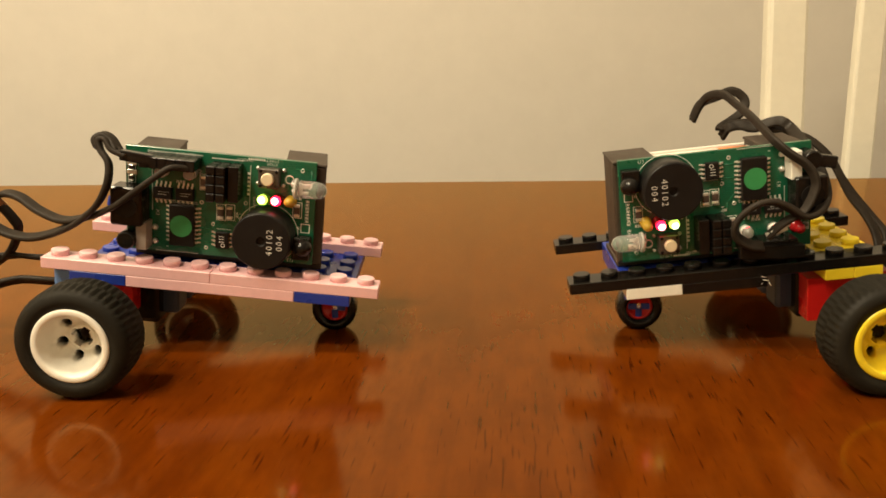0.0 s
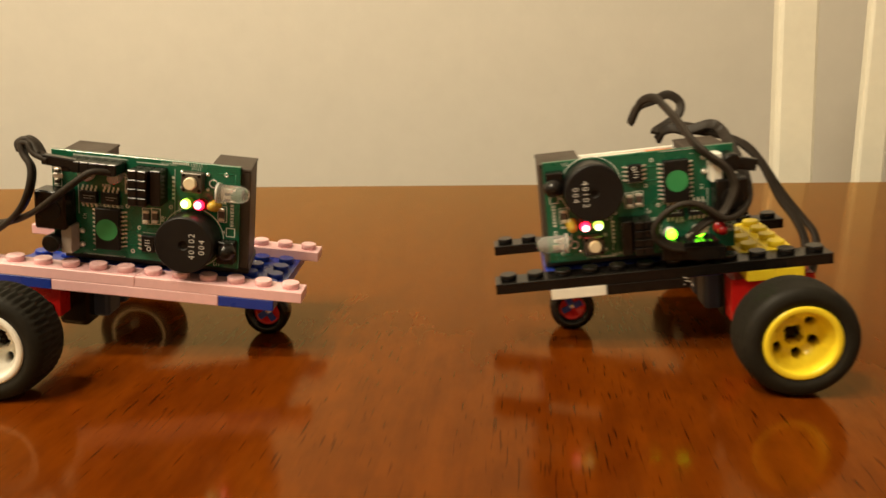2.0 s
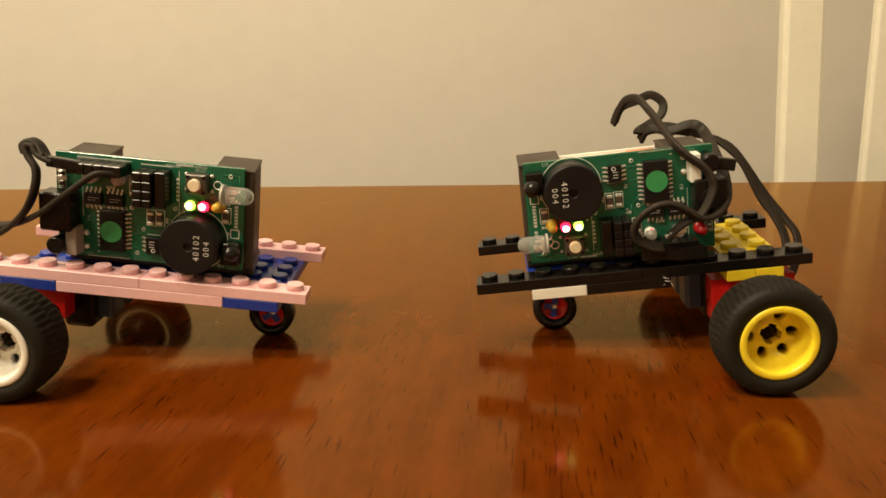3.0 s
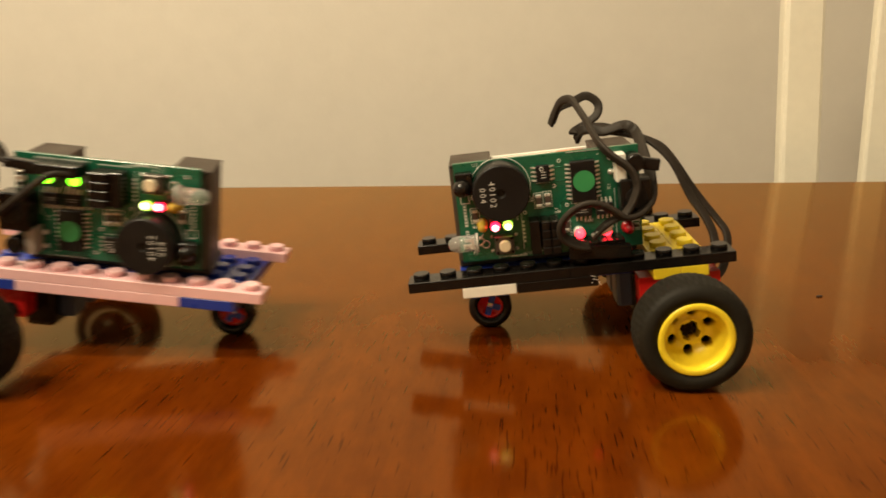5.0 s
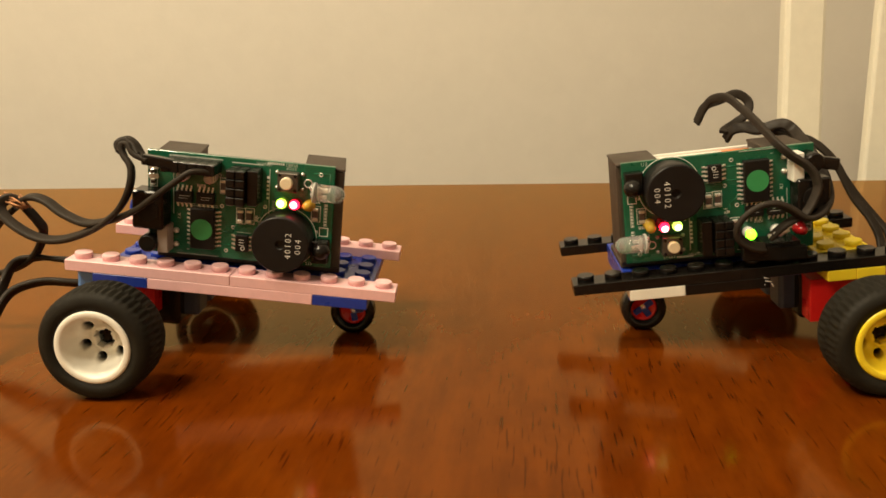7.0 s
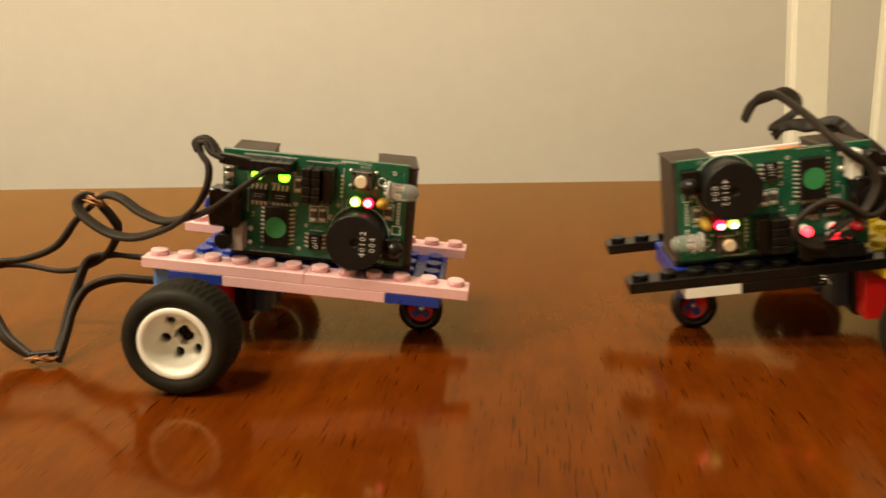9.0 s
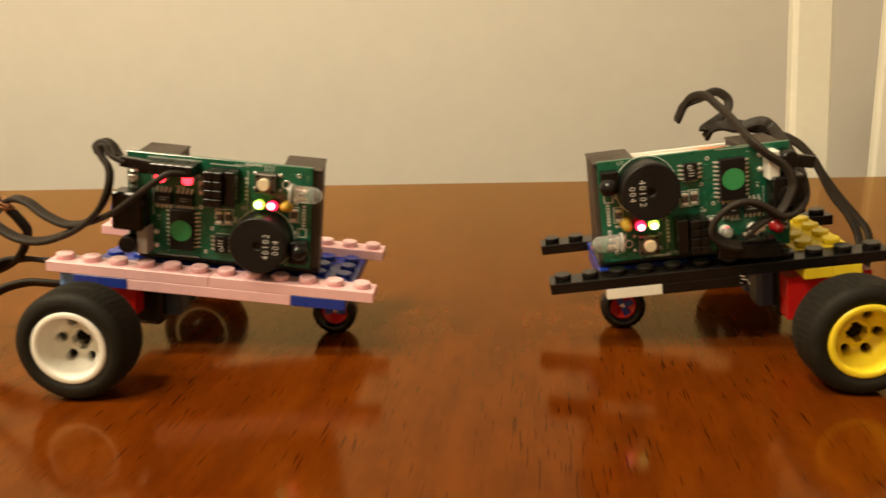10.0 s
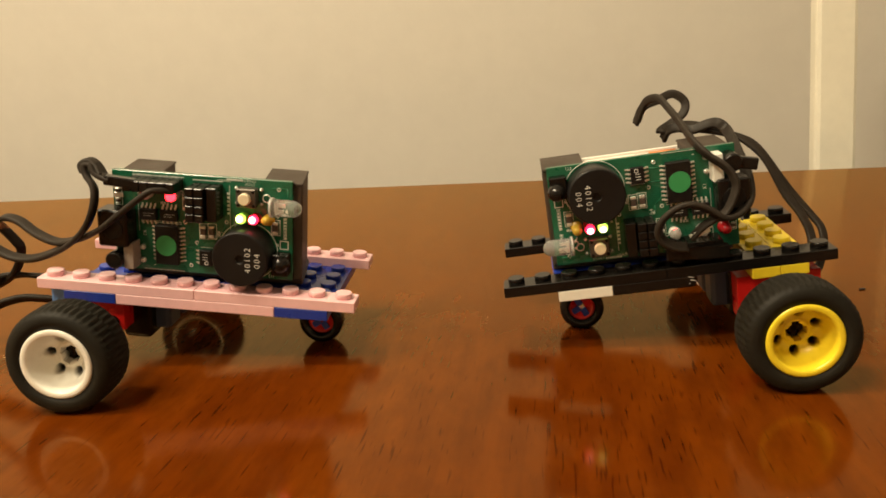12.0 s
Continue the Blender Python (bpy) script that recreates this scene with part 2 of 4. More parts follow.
# ---- the room ----
def room():
    # South, west and east walls and ceiling are unseen, added to bounce light.
    x0, x1, y0, y1, z0, z1, w = -2.3, 2.3, -2.6, 1.15, -0.74, 1.70, 0.12
    sides = {"wall_north": ((x0 - w, y1, z0), (x1 + w, y1 + w, z1)), "unseen_wall_south": ((x0 - w, y0 - w, z0), (x1 + w, y0, z1)),
             "unseen_wall_west": ((x0 - w, y0, z0), (x0, y1, z1)), "unseen_wall_east": ((x1, y0, z0), (x1 + w, y1, z1))}
    for name, (lo, hi) in sides.items():
        bm = bmesh.new()
        box(bm, lo, hi)
        tagged(part(name, bm, WALL), "beige painted wall with a faint roller texture", "wall", kind="structure")
    bm = bmesh.new()
    box(bm, (x0 - w, y0 - w, z0 - 0.1), (x1 + w, y1 + w, z0))
    tagged(part("floor", bm, FLOOR), "brown carpeted floor under the dining table", "floor", kind="structure")
    bm = bmesh.new()
    box(bm, (x0 - w, y0 - w, z1), (x1 + w, y1 + w, z1 + 0.1))
    tagged(part("ceiling", bm, CEIL), "unseen white painted ceiling, added to bounce light", "ceiling", kind="structure")
    bm = bmesh.new()
    box(bm, (x0, y1 - 0.014, z0), (x1, y1 - 0.0005, z0 + 0.1), bevel=0.004)
    tagged(part("baseboard", bm, CEIL), "white painted baseboard along the wall", "baseboard", kind="structure")


def table():
    thing = tagged(new("dining_table"), "polished red-brown wooden dining table with open grain", "table")
    thing.location = (0, 0, -0.74)
    up = pose(0, 0, 0.74)
    bm = bmesh.new()
    box(bm, (-0.85, -0.50, -0.028), (0.85, 0.516, 0), up, bevel=0.004, segments=3)
    part("tabletop", bm, WOOD, thing)
    bm = bmesh.new()
    for lo, hi in (((-0.72, -0.40, -0.11), (0.72, -0.378, -0.029)), ((-0.72, 0.39, -0.11), (0.72, 0.412, -0.029)),
                   ((-0.75, -0.378, -0.11), (-0.728, 0.39, -0.029)), ((0.728, -0.378, -0.11), (0.75, 0.39, -0.029))):
        box(bm, lo, hi, up, bevel=0.002)
    part("apron", bm, WOOD, thing)
    for x in (-0.76, 0.76):
        for y in (-0.41, 0.42):
            bm = bmesh.new()
            lathe(bm, [(0.022, 0), (0.036, 0.5), (0.036, 0.708)], pose(x, y, 0.0), 16)
            part("leg", bm, WOOD, thing)


def chair():
    """A chair on the far side of the table, its reclined back rising over the edge."""
    thing = tagged(new("dining_chair"), "white painted wooden chair with a slatted reclined back", "chair")
    thing.location = (0.4745, 0.647, -0.74)
    seat_z, lean = 0.45, radians(8.3)

    def back(u, h):
        # u across from the chair's middle, h up from the seat
        return Vector((u, -0.005 + (h - 0.277) * math.tan(lean), seat_z + h))

    def upright(name, u0, u1, w, d, h0, h1):
        bm = bmesh.new()
        got = box(bm, (-w / 2, -d / 2, 0), (w / 2, d / 2, 1), bevel=0.0)
        p, q = back(u0, h0), back(u1, h1)
        for v in got:
            c = p.lerp(q, v.co.z)
            v.co = Vector((c.x + v.co.x, c.y + v.co.y, c.z))
        bmesh.ops.bevel(bm, geom=bm.edges[:], offset=min(w, d) * 0.22, segments=2, affect="EDGES", profile=0.5)
        part(name, bm, CHAIR, thing)

    upright("back_post", -0.2035, -0.203, 0.032, 0.016, -0.45, 0.55)
    upright("back_post", 0.2035, 0.203, 0.032, 0.016, -0.45, 0.55)
    for k, u in enumerate((-0.153, -0.076, 0.0, 0.076, 0.153)):
        upright("back_slat", u, u * 0.856, 0.022, 0.011, 0.06, 0.48)
    for h0, h1 in ((0.02, 0.06), (0.48, 0.55)):
        bm = bmesh.new()
        p, q = back(0, h0), back(0, h1)
        box(bm, (-0.187, min(p.y, q.y) - 0.008, p.z), (0.187, max(p.y, q.y) + 0.008, q.z), bevel=0.006, segments=2)
        part("back_rail", bm, CHAIR, thing)
    bm = bmesh.new()
    box(bm, (-0.215, -0.44, seat_z - 0.03), (0.215, -0.066, seat_z), bevel=0.01, segments=2)
    part("seat", bm, CHAIR, thing)
    for x in (-0.19, 0.19):
        bm = bmesh.new()
        box(bm, (x - 0.018, -0.42, 0), (x + 0.018, -0.385, seat_z - 0.03), bevel=0.004)
        part("leg", bm, CHAIR, thing)


def outlet():
    thing = tagged(new("wall_outlet"), "white plastic outlet cover on the beige wall", "outlet")
    thing.location = (0.118, 1.15, -0.196)
    bm = bmesh.new()
    box(bm, (-0.036, -0.006, -0.0575), (0.036, 0, 0.0575), bevel=0.003, segments=2)
    part("cover", bm, OUTLET, thing)
    for z in (-0.02, 0.02):
        bm = bmesh.new()
        box(bm, (-0.017, -0.008, z - 0.014), (0.017, -0.0062, z + 0.014), bevel=0.0006)
        for x in (-0.006, 0.006):
            box(bm, (x - 0.0012, -0.0088, z - 0.004), (x + 0.0012, -0.0081, z + 0.005))
        part("socket", bm, OUTLET, thing)


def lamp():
    """An unseen lamp added above the view to carry the bulbs: four arms with open cup shades on a stem."""
    thing = tagged(new("added_pendant_lamp"), "added unseen four-armed pendant lamp with white cup shades", "lamp")
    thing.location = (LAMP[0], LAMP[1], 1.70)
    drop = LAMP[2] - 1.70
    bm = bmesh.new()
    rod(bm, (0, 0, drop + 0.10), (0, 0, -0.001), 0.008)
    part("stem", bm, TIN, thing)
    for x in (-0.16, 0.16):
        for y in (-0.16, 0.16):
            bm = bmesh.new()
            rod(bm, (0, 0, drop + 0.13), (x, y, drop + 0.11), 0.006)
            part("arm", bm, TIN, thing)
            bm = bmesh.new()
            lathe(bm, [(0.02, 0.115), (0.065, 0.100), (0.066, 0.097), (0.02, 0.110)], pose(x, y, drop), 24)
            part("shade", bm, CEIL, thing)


# ---- toy bricks, millimetres in the chassis: a along the beam (right), v away, w up ----
def plate(name, parent, mat, m, a0, a1, v0, v1, top, thick=3.2, stud_rows=None, label=""):
    """A toy building plate with its studs on an 8 mm grid."""
    bm = bmesh.new()
    box(bm, (a0 + 0.05, v0 + 0.05, top - thick), (a1 - 0.05, v1 - 0.05, top), m, bevel=0.18, segments=1)
    for i in range(round((a1 - a0) / 8)):
        for j in range(round((v1 - v0) / 8)):
            if stud_rows is None or j in stud_rows:
                at = m @ Matrix.Translation((a0 + 4 + 8 * i, v0 + 4 + 8 * j, top - 0.1))
                lathe(bm, [(2.45, 0), (2.45, 1.65), (2.32, 1.8)], at, 20)
    return part(name, bm, mat, parent, label)


def pierced(solid, cutters):
    """A closed bmesh with others cut out of it, as one mesh."""
    made = []
    for bm in [solid] + cutters:
        bmesh.ops.recalc_face_normals(bm, faces=bm.faces)
        data = bpy.data.meshes.new("cut")
        bm.to_mesh(data)
        bm.free()
        made.append(bpy.data.objects.new("cut", data))
        scene.collection.objects.link(made[-1])
    for ob in made[1:]:
        cut = made[0].modifiers.new("cut", "BOOLEAN")
        cut.operation, cut.object, cut.solver = "DIFFERENCE", ob, "EXACT"
    data = bpy.data.meshes.new_from_object(made[0].evaluated_get(bpy.context.evaluated_depsgraph_get()))
    for ob in made:
        bpy.data.objects.remove(ob)
    return data


def wheel_centre():
    """Millimetres, outward along z: a bowl with a cross-shaped axle hole and six pin holes through it."""
    solid = bmesh.new()
    lathe(solid, [(10.0, -6.5), (10.0, 6.4), (9.8, 6.8), (9.5, 6.95), (8.5, 6.95), (8.25, 6.8), (8.05, 6.3), (7.75, 4.6), (7.25, 2.6), (6.6, 0.9), (5.7, -0.3), (4.6, -0.9), (3.7, -1.0), (3.4, -0.6), (3.2, -0.5), (0.4, -0.5), (0.4, -4.2), (6.6, -4.2), (8.6, -2.5), (9.2, -6.5)], ONE, 64, closed=True)
    cutters = []
    axle = bmesh.new()
    lathe(axle, [(2.3, -5), (2.3, 6)], ONE, 24)
    cutters.append(axle)
    for k in range(2):
        arm = bmesh.new()
        box(arm, (-2.75, -1.0, -5), (2.75, 1.0, 6), Matrix.Rotation(radians(90 * k + 12), 4, "Z"))
        cutters.append(arm)
    for k in range(6):
        pin = bmesh.new()
        lathe(pin, [(1.38, -5), (1.38, 6)], Matrix.Rotation(radians(60 * k + 30), 4, "Z") @ Matrix.Translation((5.35, 0, 0)), 20)
        cutters.append(pin)
    return pierced(solid, cutters)


WHEEL_CENTRE = wheel_centre()


def wheel(parent, at, mat, outward, label, phase=0):
    """Rim with a deep bowl, axle hole and pin holes, under a ribbed balloon tyre. Turns about y."""
    turn = pose(0, 0, 0, 90 * outward) @ MM @ Matrix.Rotation(radians(phase), 4, "Z")      # z of the profile points outward
    data = WHEEL_CENTRE.copy()
    data.name = "wheel"
    data.transform(turn)
    data.materials.clear()
    data.materials.append(mat)
    rim = new("wheel", data)
    rim.parent, rim.matrix_basis = parent, Matrix.Translation(at)
    tagged(rim, label)
    bm = bmesh.new()
    for k in range(2):
        box(bm, (-2.3, -0.8, -6.4), (2.3, 0.8, -3.0), turn @ Matrix.Rotation(radians(90 * k + 12), 4, "Z"))
    part("axle_end", bm, BLACK, rim, "black cross axle in the hub")
    bm = bmesh.new()
    reach, back = (9.97, -6.75) if mat is YELLOW else (9.1, -5.8)      # black disc stands in for shade inside the rim; wider on yellow rims
    lathe(bm, [(reach, back), (reach, back + 0.2), (2.3, back + 0.6), (2.3, back)], turn, 32, closed=True)
    part("shade_disc", bm, BLACK, rim)
    # tyre: smooth shoulders, shallow staggered tread
    bm = bmesh.new()
    n = 200
    profile = [(10.03, -6.6, 0), (12.0, -7.0, 0), (13.6, -6.6, 0), (14.55, -5.5, 0), (14.95, -4.4, 1), (15.05, -2.6, 1), (15.08, -0.5, 1), (15.08, 0.5, 2), (15.05, 2.6, 2), (14.95, 4.4, 2), (14.55, 5.5, 0), (13.6, 6.6, 0), (12.0, 7.0, 0), (10.03, 6.6, 0)]
    rings = []
    for r, z, kind in profile:
        ring = []
        for i in range(n):
            cut = 0.5 if kind and (i + (2 if kind == 2 else 0)) % 4 < 2 else 0.0
            a = 2 * math.pi * i / n
            ring.append(bm.verts.new(turn @ Vector(((r - cut) * math.cos(a), (r - cut) * math.sin(a), z))))
        rings.append(ring)
    for a, b in zip(rings, rings[1:] + rings[:1]):
        for i in range(n):
            bm.faces.new([a[i], a[(i + 1) % n], b[(i + 1) % n], b[i]]).smooth = True
    part("tyre", bm, TYRE, rim, "black ribbed rubber tyre")
    return rim


def caster(parent, at):
    """The small front wheel: black tyre on a red and blue hub."""
    turn = pose(0, 0, 0, 90) @ MM
    bm = bmesh.new()
    lathe(bm, [(4.3, -3.2), (6.2, -3.2), (7.0, -2.2), (7.0, 2.2), (6.2, 3.2), (4.3, 3.2)], turn, 32, closed=True)
    tyre = part("front_wheel", bm, BLACK, parent, "small black front wheel with a red and blue hub", Matrix.Translation(at))
    bm = bmesh.new()
    lathe(bm, [(4.25, -2.4), (4.25, 1.2), (3.6, 1.4), (3.3, 0.6), (1.0, 0.6), (1.0, -2.4)], turn, 28, closed=True)
    part("hub", bm, RED, tyre, "red plastic hub")
    for k in range(3):
        bm = bmesh.new()
        box(bm, (-1.0, 0.7, 0.4), (1.0, 3.5, 1.0), turn @ Matrix.Rotation(radians(90 * k + 25), 4, "Z"), bevel=0.1)
        part("spoke", bm, BLUE, tyre, "blue plastic spoke")
    return tyre


# ---- the circuit board: x right, z up in its own upright position, front to -y ----
def circuit_board(car, m):
    bm = bmesh.new()
    box(bm, (-27, 0, -15.2), (27, 1.6, 15.2), m, bevel=0.12)
    board = part("circuit_board", bm, BOARD, car, "green circuit board crowded with small electronic parts")

    def piece(name, mat, build, label=""):
        b = bmesh.new()
        build(b)
        return part(name, b, mat, board, label)

    def block(name, mat, x0, x1, z0, z1, h, bevel=0.15, label="", low=-0.02):
        return piece(name, mat, lambda b: box(b, (x0, -h, z0), (x1, low, z1), m, bevel=bevel), label)

    def legs(x, z, n, pitch, reach, across):
        """Gull-wing pins on both sides of a chip; across: along x."""
        for s in (-1, 1):
            for k in range(n):
                o = (k - (n - 1) / 2) * pitch

                def build(b):
                    for lo, hi in (((0, -1.0, -0.24), (0.7, -0.75, 0.24)), ((0.55, -0.9, -0.24), (0.8, -0.1, 0.24)), ((0.6, -0.28, -0.24), (1.5, -0.04, 0.24))):
                        if across:
                            t = m @ Matrix.Translation((x, 0, z + o)) @ Matrix.Diagonal((s, 1, 1, 1)) @ Matrix.Translation((reach, 0, 0))
                        else:
                            t = m @ Matrix.Translation((x + o, 0, z)) @ Matrix.Diagonal((1, 1, s, 1)) @ Matrix.Translation((0, 0, reach)) @ Matrix.Rotation(radians(-90), 4, "Y")
                        box(b, lo, hi, t)
                piece("pin", TIN, build)

    def outline(x0, x1, z0, z1, t=0.16):
        def build(b):
            for lo, hi in (((x0, z0), (x1, z0 + t)), ((x0, z1 - t), (x1, z1)), ((x0, z0 + t), (x0 + t, z1 - t)), ((x1 - t, z0 + t), (x1, z1 - t))):
                box(b, (lo[0], -0.05, lo[1]), (hi[0], -0.01, hi[1]), m)
        piece("printed_outline", INK, build)

    def small_part(x, z, w=1.7, h=3.4):
        """A tiny ceramic part between two tinned ends, in a printed outline."""
        block("ceramic_part", CERAMIC, x - w / 2, x + w / 2, z - h * 0.28, z + h * 0.28, 1.0)
        for s in (-1, 1):
            block("solder_end", TIN, x - w / 2, x + w / 2, z + s * h * 0.42 - h * 0.13, z + s * h * 0.42 + h * 0.13, 1.05)
        outline(x - w / 2 - 0.5, x + w / 2 + 0.5, z - h / 2 - 0.7, z + h / 2 + 0.7)

    flipped = m.to_3x3()[2][2] < 0      # the black car carries its board upside down
    # main chip with its green sticker
    block("chip", EPOXY, -14.0, -7.0, -12.4, -0.3, 2.4, 0.2, "large black chip")
    legs(-10.5, -6.35, 9, 1.27, 3.5, True)
    piece("round_sticker", STICKER, lambda b: lathe(b, [(3.15, 0), (3.15, 0.08)], m @ Matrix.Translation((-10.6, -2.42, -6.45)) @ pose(0, 0, 0, 90), 36), "round green sticker")
    outline(-14.5, -6.5, -0.2, 0.0)
    # two driver chips
    for x in (-16.2, -9.9):
        block("chip", EPOXY, x - 2.5, x + 2.5, 0.9, 4.3, 1.7)
        legs(x, 2.6, 4, 1.27, 1.7, False)
    # small chip by the buzzer
    block("chip", EPOXY, -0.9, 2.9, -12.2, -7.3, 1.7)
    legs(1.0, -9.7, 4, 1.27, 1.9, True)
    for x, z in ((-4.7, 6.6), (0.2, -1.8), (2.8, -1.6), (22.0, 1.0)):
        small_part(x, z)
    for z in (9.5, 12.5):
        small_part(-25.3, z - 3.5, 1.2, 1.6)
    # motor connector along the top
    for k in range(6):
        block("motor_socket", BLACK, -20.7 + 2.55 * k, -18.25 + 2.55 * k, 10.7, 13.9, 7.6, 0.2)
    # sensor connectors
    for k in range(4):
        for x in (-2.2, 0.5):
            block("sensor_socket", BLACK, x, x + 2.5, 3.0 + 2.55 * k, 5.45 + 2.55 * k, 8.2, 0.25)
    block("sensor_base", BLACK, 3.4, 6.3, 3.0, 13.1, 6.4, 0.2)
    # power jack and slide switch
    block("power_jack", BLACK, -29.0, -20.2, -6.5, 4.6, 7.0, 0.5, "black power jack")
    piece("jack_hole", EPOXY, lambda b: lathe(b, [(3.1, 0), (3.1, 0.3)], m @ Matrix.Translation((-24.6, -7.02, -1.0)) @ pose(0, 0, 0, 90), 24))
    block("slide_switch", WHITE if flipped else GREY, -22.5, -19.5, -13.7, -5.6, 5.2, 0.2, "slide switch")
    piece("capacitor", BLACK, lambda b: lathe(b, [(2.6, 0), (2.6, 6.4), (2.2, 6.9)], m @ Matrix.Translation((-24.9, -0.02, -10.9)) @ pose(0, 0, 0, 90), 24))
    for z in (-12.2, -8.0):
        piece("solder_end", TIN, lambda b: lathe(b, [(0.9, 0), (0.7, 0.6), (0.2, 0.9)], m @ Matrix.Translation((-18.7, -0.02, z)) @ pose(0, 0, 0, 90), 12))
    # push button
    block("push_button", STEEL, 11.2, 17.0, 7.3, 12.9, 3.6, 0.25, "push button in a dark metal case")
    piece("button_cap", CREAM, lambda b: lathe(b, [(1.75, 0), (1.75, 1.3), (1.5, 1.6)], m @ Matrix.Translation((14.0, -3.62, 10.1)) @ pose(0, 0, 0, 90), 28), "round cream button cap")
    for x in (11.9, 16.3):
        for z in (8.0, 12.2):
            piece("rivet", BLACK, lambda b: lathe(b, [(0.5, 0), (0.4, 0.3)], m @ Matrix.Translation((x, -3.62, z)) @ pose(0, 0, 0, 90), 10))
    for x in (10.4, 17.8):
        for z in (7.9, 12.3):
            piece("solder_end", TIN, lambda b: lathe(b, [(0.6, 0), (0.5, 0.5), (0.15, 0.8)], m @ Matrix.Translation((x, -0.02, z)) @ pose(0, 0, 0, 90), 10))
    # three round indicator lights, leaning off the board
    for x, mat, label in ((12.6, GREEN_LENS, "lit green indicator light"), (16.35, RED_LENS, "lit red indicator light"), (20.1, AMBER, "unlit amber indicator light")):
        at = m @ Matrix.Translation((x, -0.02, 3.4)) @ pose(0, 0, 0, 90 - 9)
        piece("indicator_light", mat, lambda b: lathe(b, [(1.75, 0), (1.75, 0.8), (1.45, 0.8), (1.45, 3.6), (1.3, 4.3), (0.9, 4.85), (0.3, 5.1)], at, 24), label)
        if mat is not AMBER:
            piece("light_core", RED_CORE if mat is RED_LENS else GREEN_CORE, lambda b: lathe(b, [(1.47, 3.3), (1.42, 3.8), (1.32, 4.35), (1.05, 4.8), (0.7, 5.08), (0.3, 5.2)], at, 20))
            piece("light_tip", RED_TIP if mat is RED_LENS else GREEN_TIP, lambda b: lathe(b, [(1.0, 4.95), (0.78, 5.09), (0.5, 5.19), (0.2, 5.24)], at, 20))
    # two motor lights: an added cup that blocks side light, an added drum in it that turns its green, red or unlit side
    # outward to imitate blinking, and a clear dome
    drums = []
    for x in (-8.3, -16.2):
        at = m @ Matrix.Translation((x, -0.02, 9.0)) @ pose(0, 0, 0, 90)
        piece("blocking_cup", OPAQUE_CUP, lambda b: lathe(b, [(1.7, 0), (1.7, 2.3), (1.32, 2.3), (1.32, 0)], at, 24, closed=True))
        piece("motor_light", DOME, lambda b: lathe(b, [(1.62, 2.34), (1.6, 3.0), (1.35, 3.9), (0.9, 4.5), (0.3, 4.75)], at, 24), "clear dome of a two-colour motor light")
        drum = bmesh.new()
        lathe(drum, [(1.2, -1.15), (1.2, 1.15)], MM, 36)
        for f in drum.faces:
            c = f.calc_center_median()
            a = math.degrees(math.atan2(c.x, -c.y))
            f.material_index = 1 if 70 < a < 170 else 2 if -170 < a < -70 else 0
            if abs(f.normal.z) > 0.9:
                f.material_index = 0
        spot = m @ Matrix.Translation((x, -1.42, 9.0))
        drums.append(part("blink_drum", drum, [UNLIT, MOTOR_GREEN, MOTOR_RED], board, "added drum with glowing green and red sides, turned to imitate blinking", Matrix.LocRotScale(spot.translation, spot.to_quaternion(), None)))
    if flipped:
        piece("power_light", RED_LENS, lambda b: lathe(b, [(1.9, 0), (1.9, 1.0), (1.6, 1.0), (1.6, 3.6), (1.2, 4.6), (0.3, 5.1)], m @ Matrix.Translation((-22.6, -0.02, 9.0)) @ pose(0, 0, 0, 90), 20), "red indicator light")
    else:
        for z in (7.6, 10.2):
            piece("solder_end", TIN, lambda b: box(b, (-26.6, -0.5, z - 0.7), (-23.8, -0.02, z + 0.7), m, bevel=0.2))
    # buzzer
    def buzzer(b):
        at = m @ Matrix.Translation((13.7, -0.02, -6.8)) @ pose(0, 0, 0, 90)
        lathe(b, [(8.2, 0), (8.2, 8.6), (7.95, 8.95), (7.8, 9.0), (7.6, 9.0), (1.6, 9.0), (1.3, 9.0), (1.2, 8.9), (1.1, 8.2)], at, 48)
    buzz = piece("buzzer", BUZZER, buzzer, "round black buzzer with white numbers")
    piece("printed_ring", INK, lambda b: lathe(b, [(8.95, 0), (8.95, 0.05), (8.75, 0.05), (8.75, 0)], m @ Matrix.Translation((13.7, -0.03, -6.8)) @ pose(0, 0, 0, 90), 48, closed=True))
    face = m @ Matrix.Translation((13.7, -9.12, -6.8))
    words("40102", 2.5, face @ Matrix.Translation((2.5, 0, 0.0)) @ pose(0, 0, 0, 0, -90), board, "printed_number", 1.28)
    words("004", 2.5, face @ Matrix.Translation((5.3, 0, 0.0)) @ pose(0, 0, 0, 0, -90), board, "printed_number", 1.28)
    for text, x, z, turn in (("C2", 5.6, -2.4, 90), ("U3", 20.5, -14.2, 180), ("R4", -2.2, 2.0, 90), ("X1", -18.0, -3.6, 90)):
        words(text, 1.5, m @ Matrix.Translation((x, -0.03, z)) @ pose(0, 0, 0, 0, turn), board, "printed_word")
    # clear emitter lying over the edge, dark receiver dome
    at = m @ Matrix.Translation((21.6, -4.0, 8.2)) @ pose(0, 0, 0, 0, 90)
    piece("infrared_emitter", CLEAR, lambda b: lathe(b, [(2.9, 0), (2.9, 1.0), (2.5, 1.0), (2.5, 6.2), (2.2, 7.7), (1.4, 8.7), (0.4, 9.1)], at, 28), "clear lens lying across the board's edge")
    piece("emitter_lead", TIN, lambda b: (box(b, (-1.5, -0.4, 0.9), (1.5, 0.1, 2.0), at, bevel=0.1), box(b, (-1.3, -0.4, 1.9), (-0.2, 0.1, 4.4), at, bevel=0.1), box(b, (0.4, -0.4, 1.9), (1.2, 0.1, 3.9), at, bevel=0.1)))
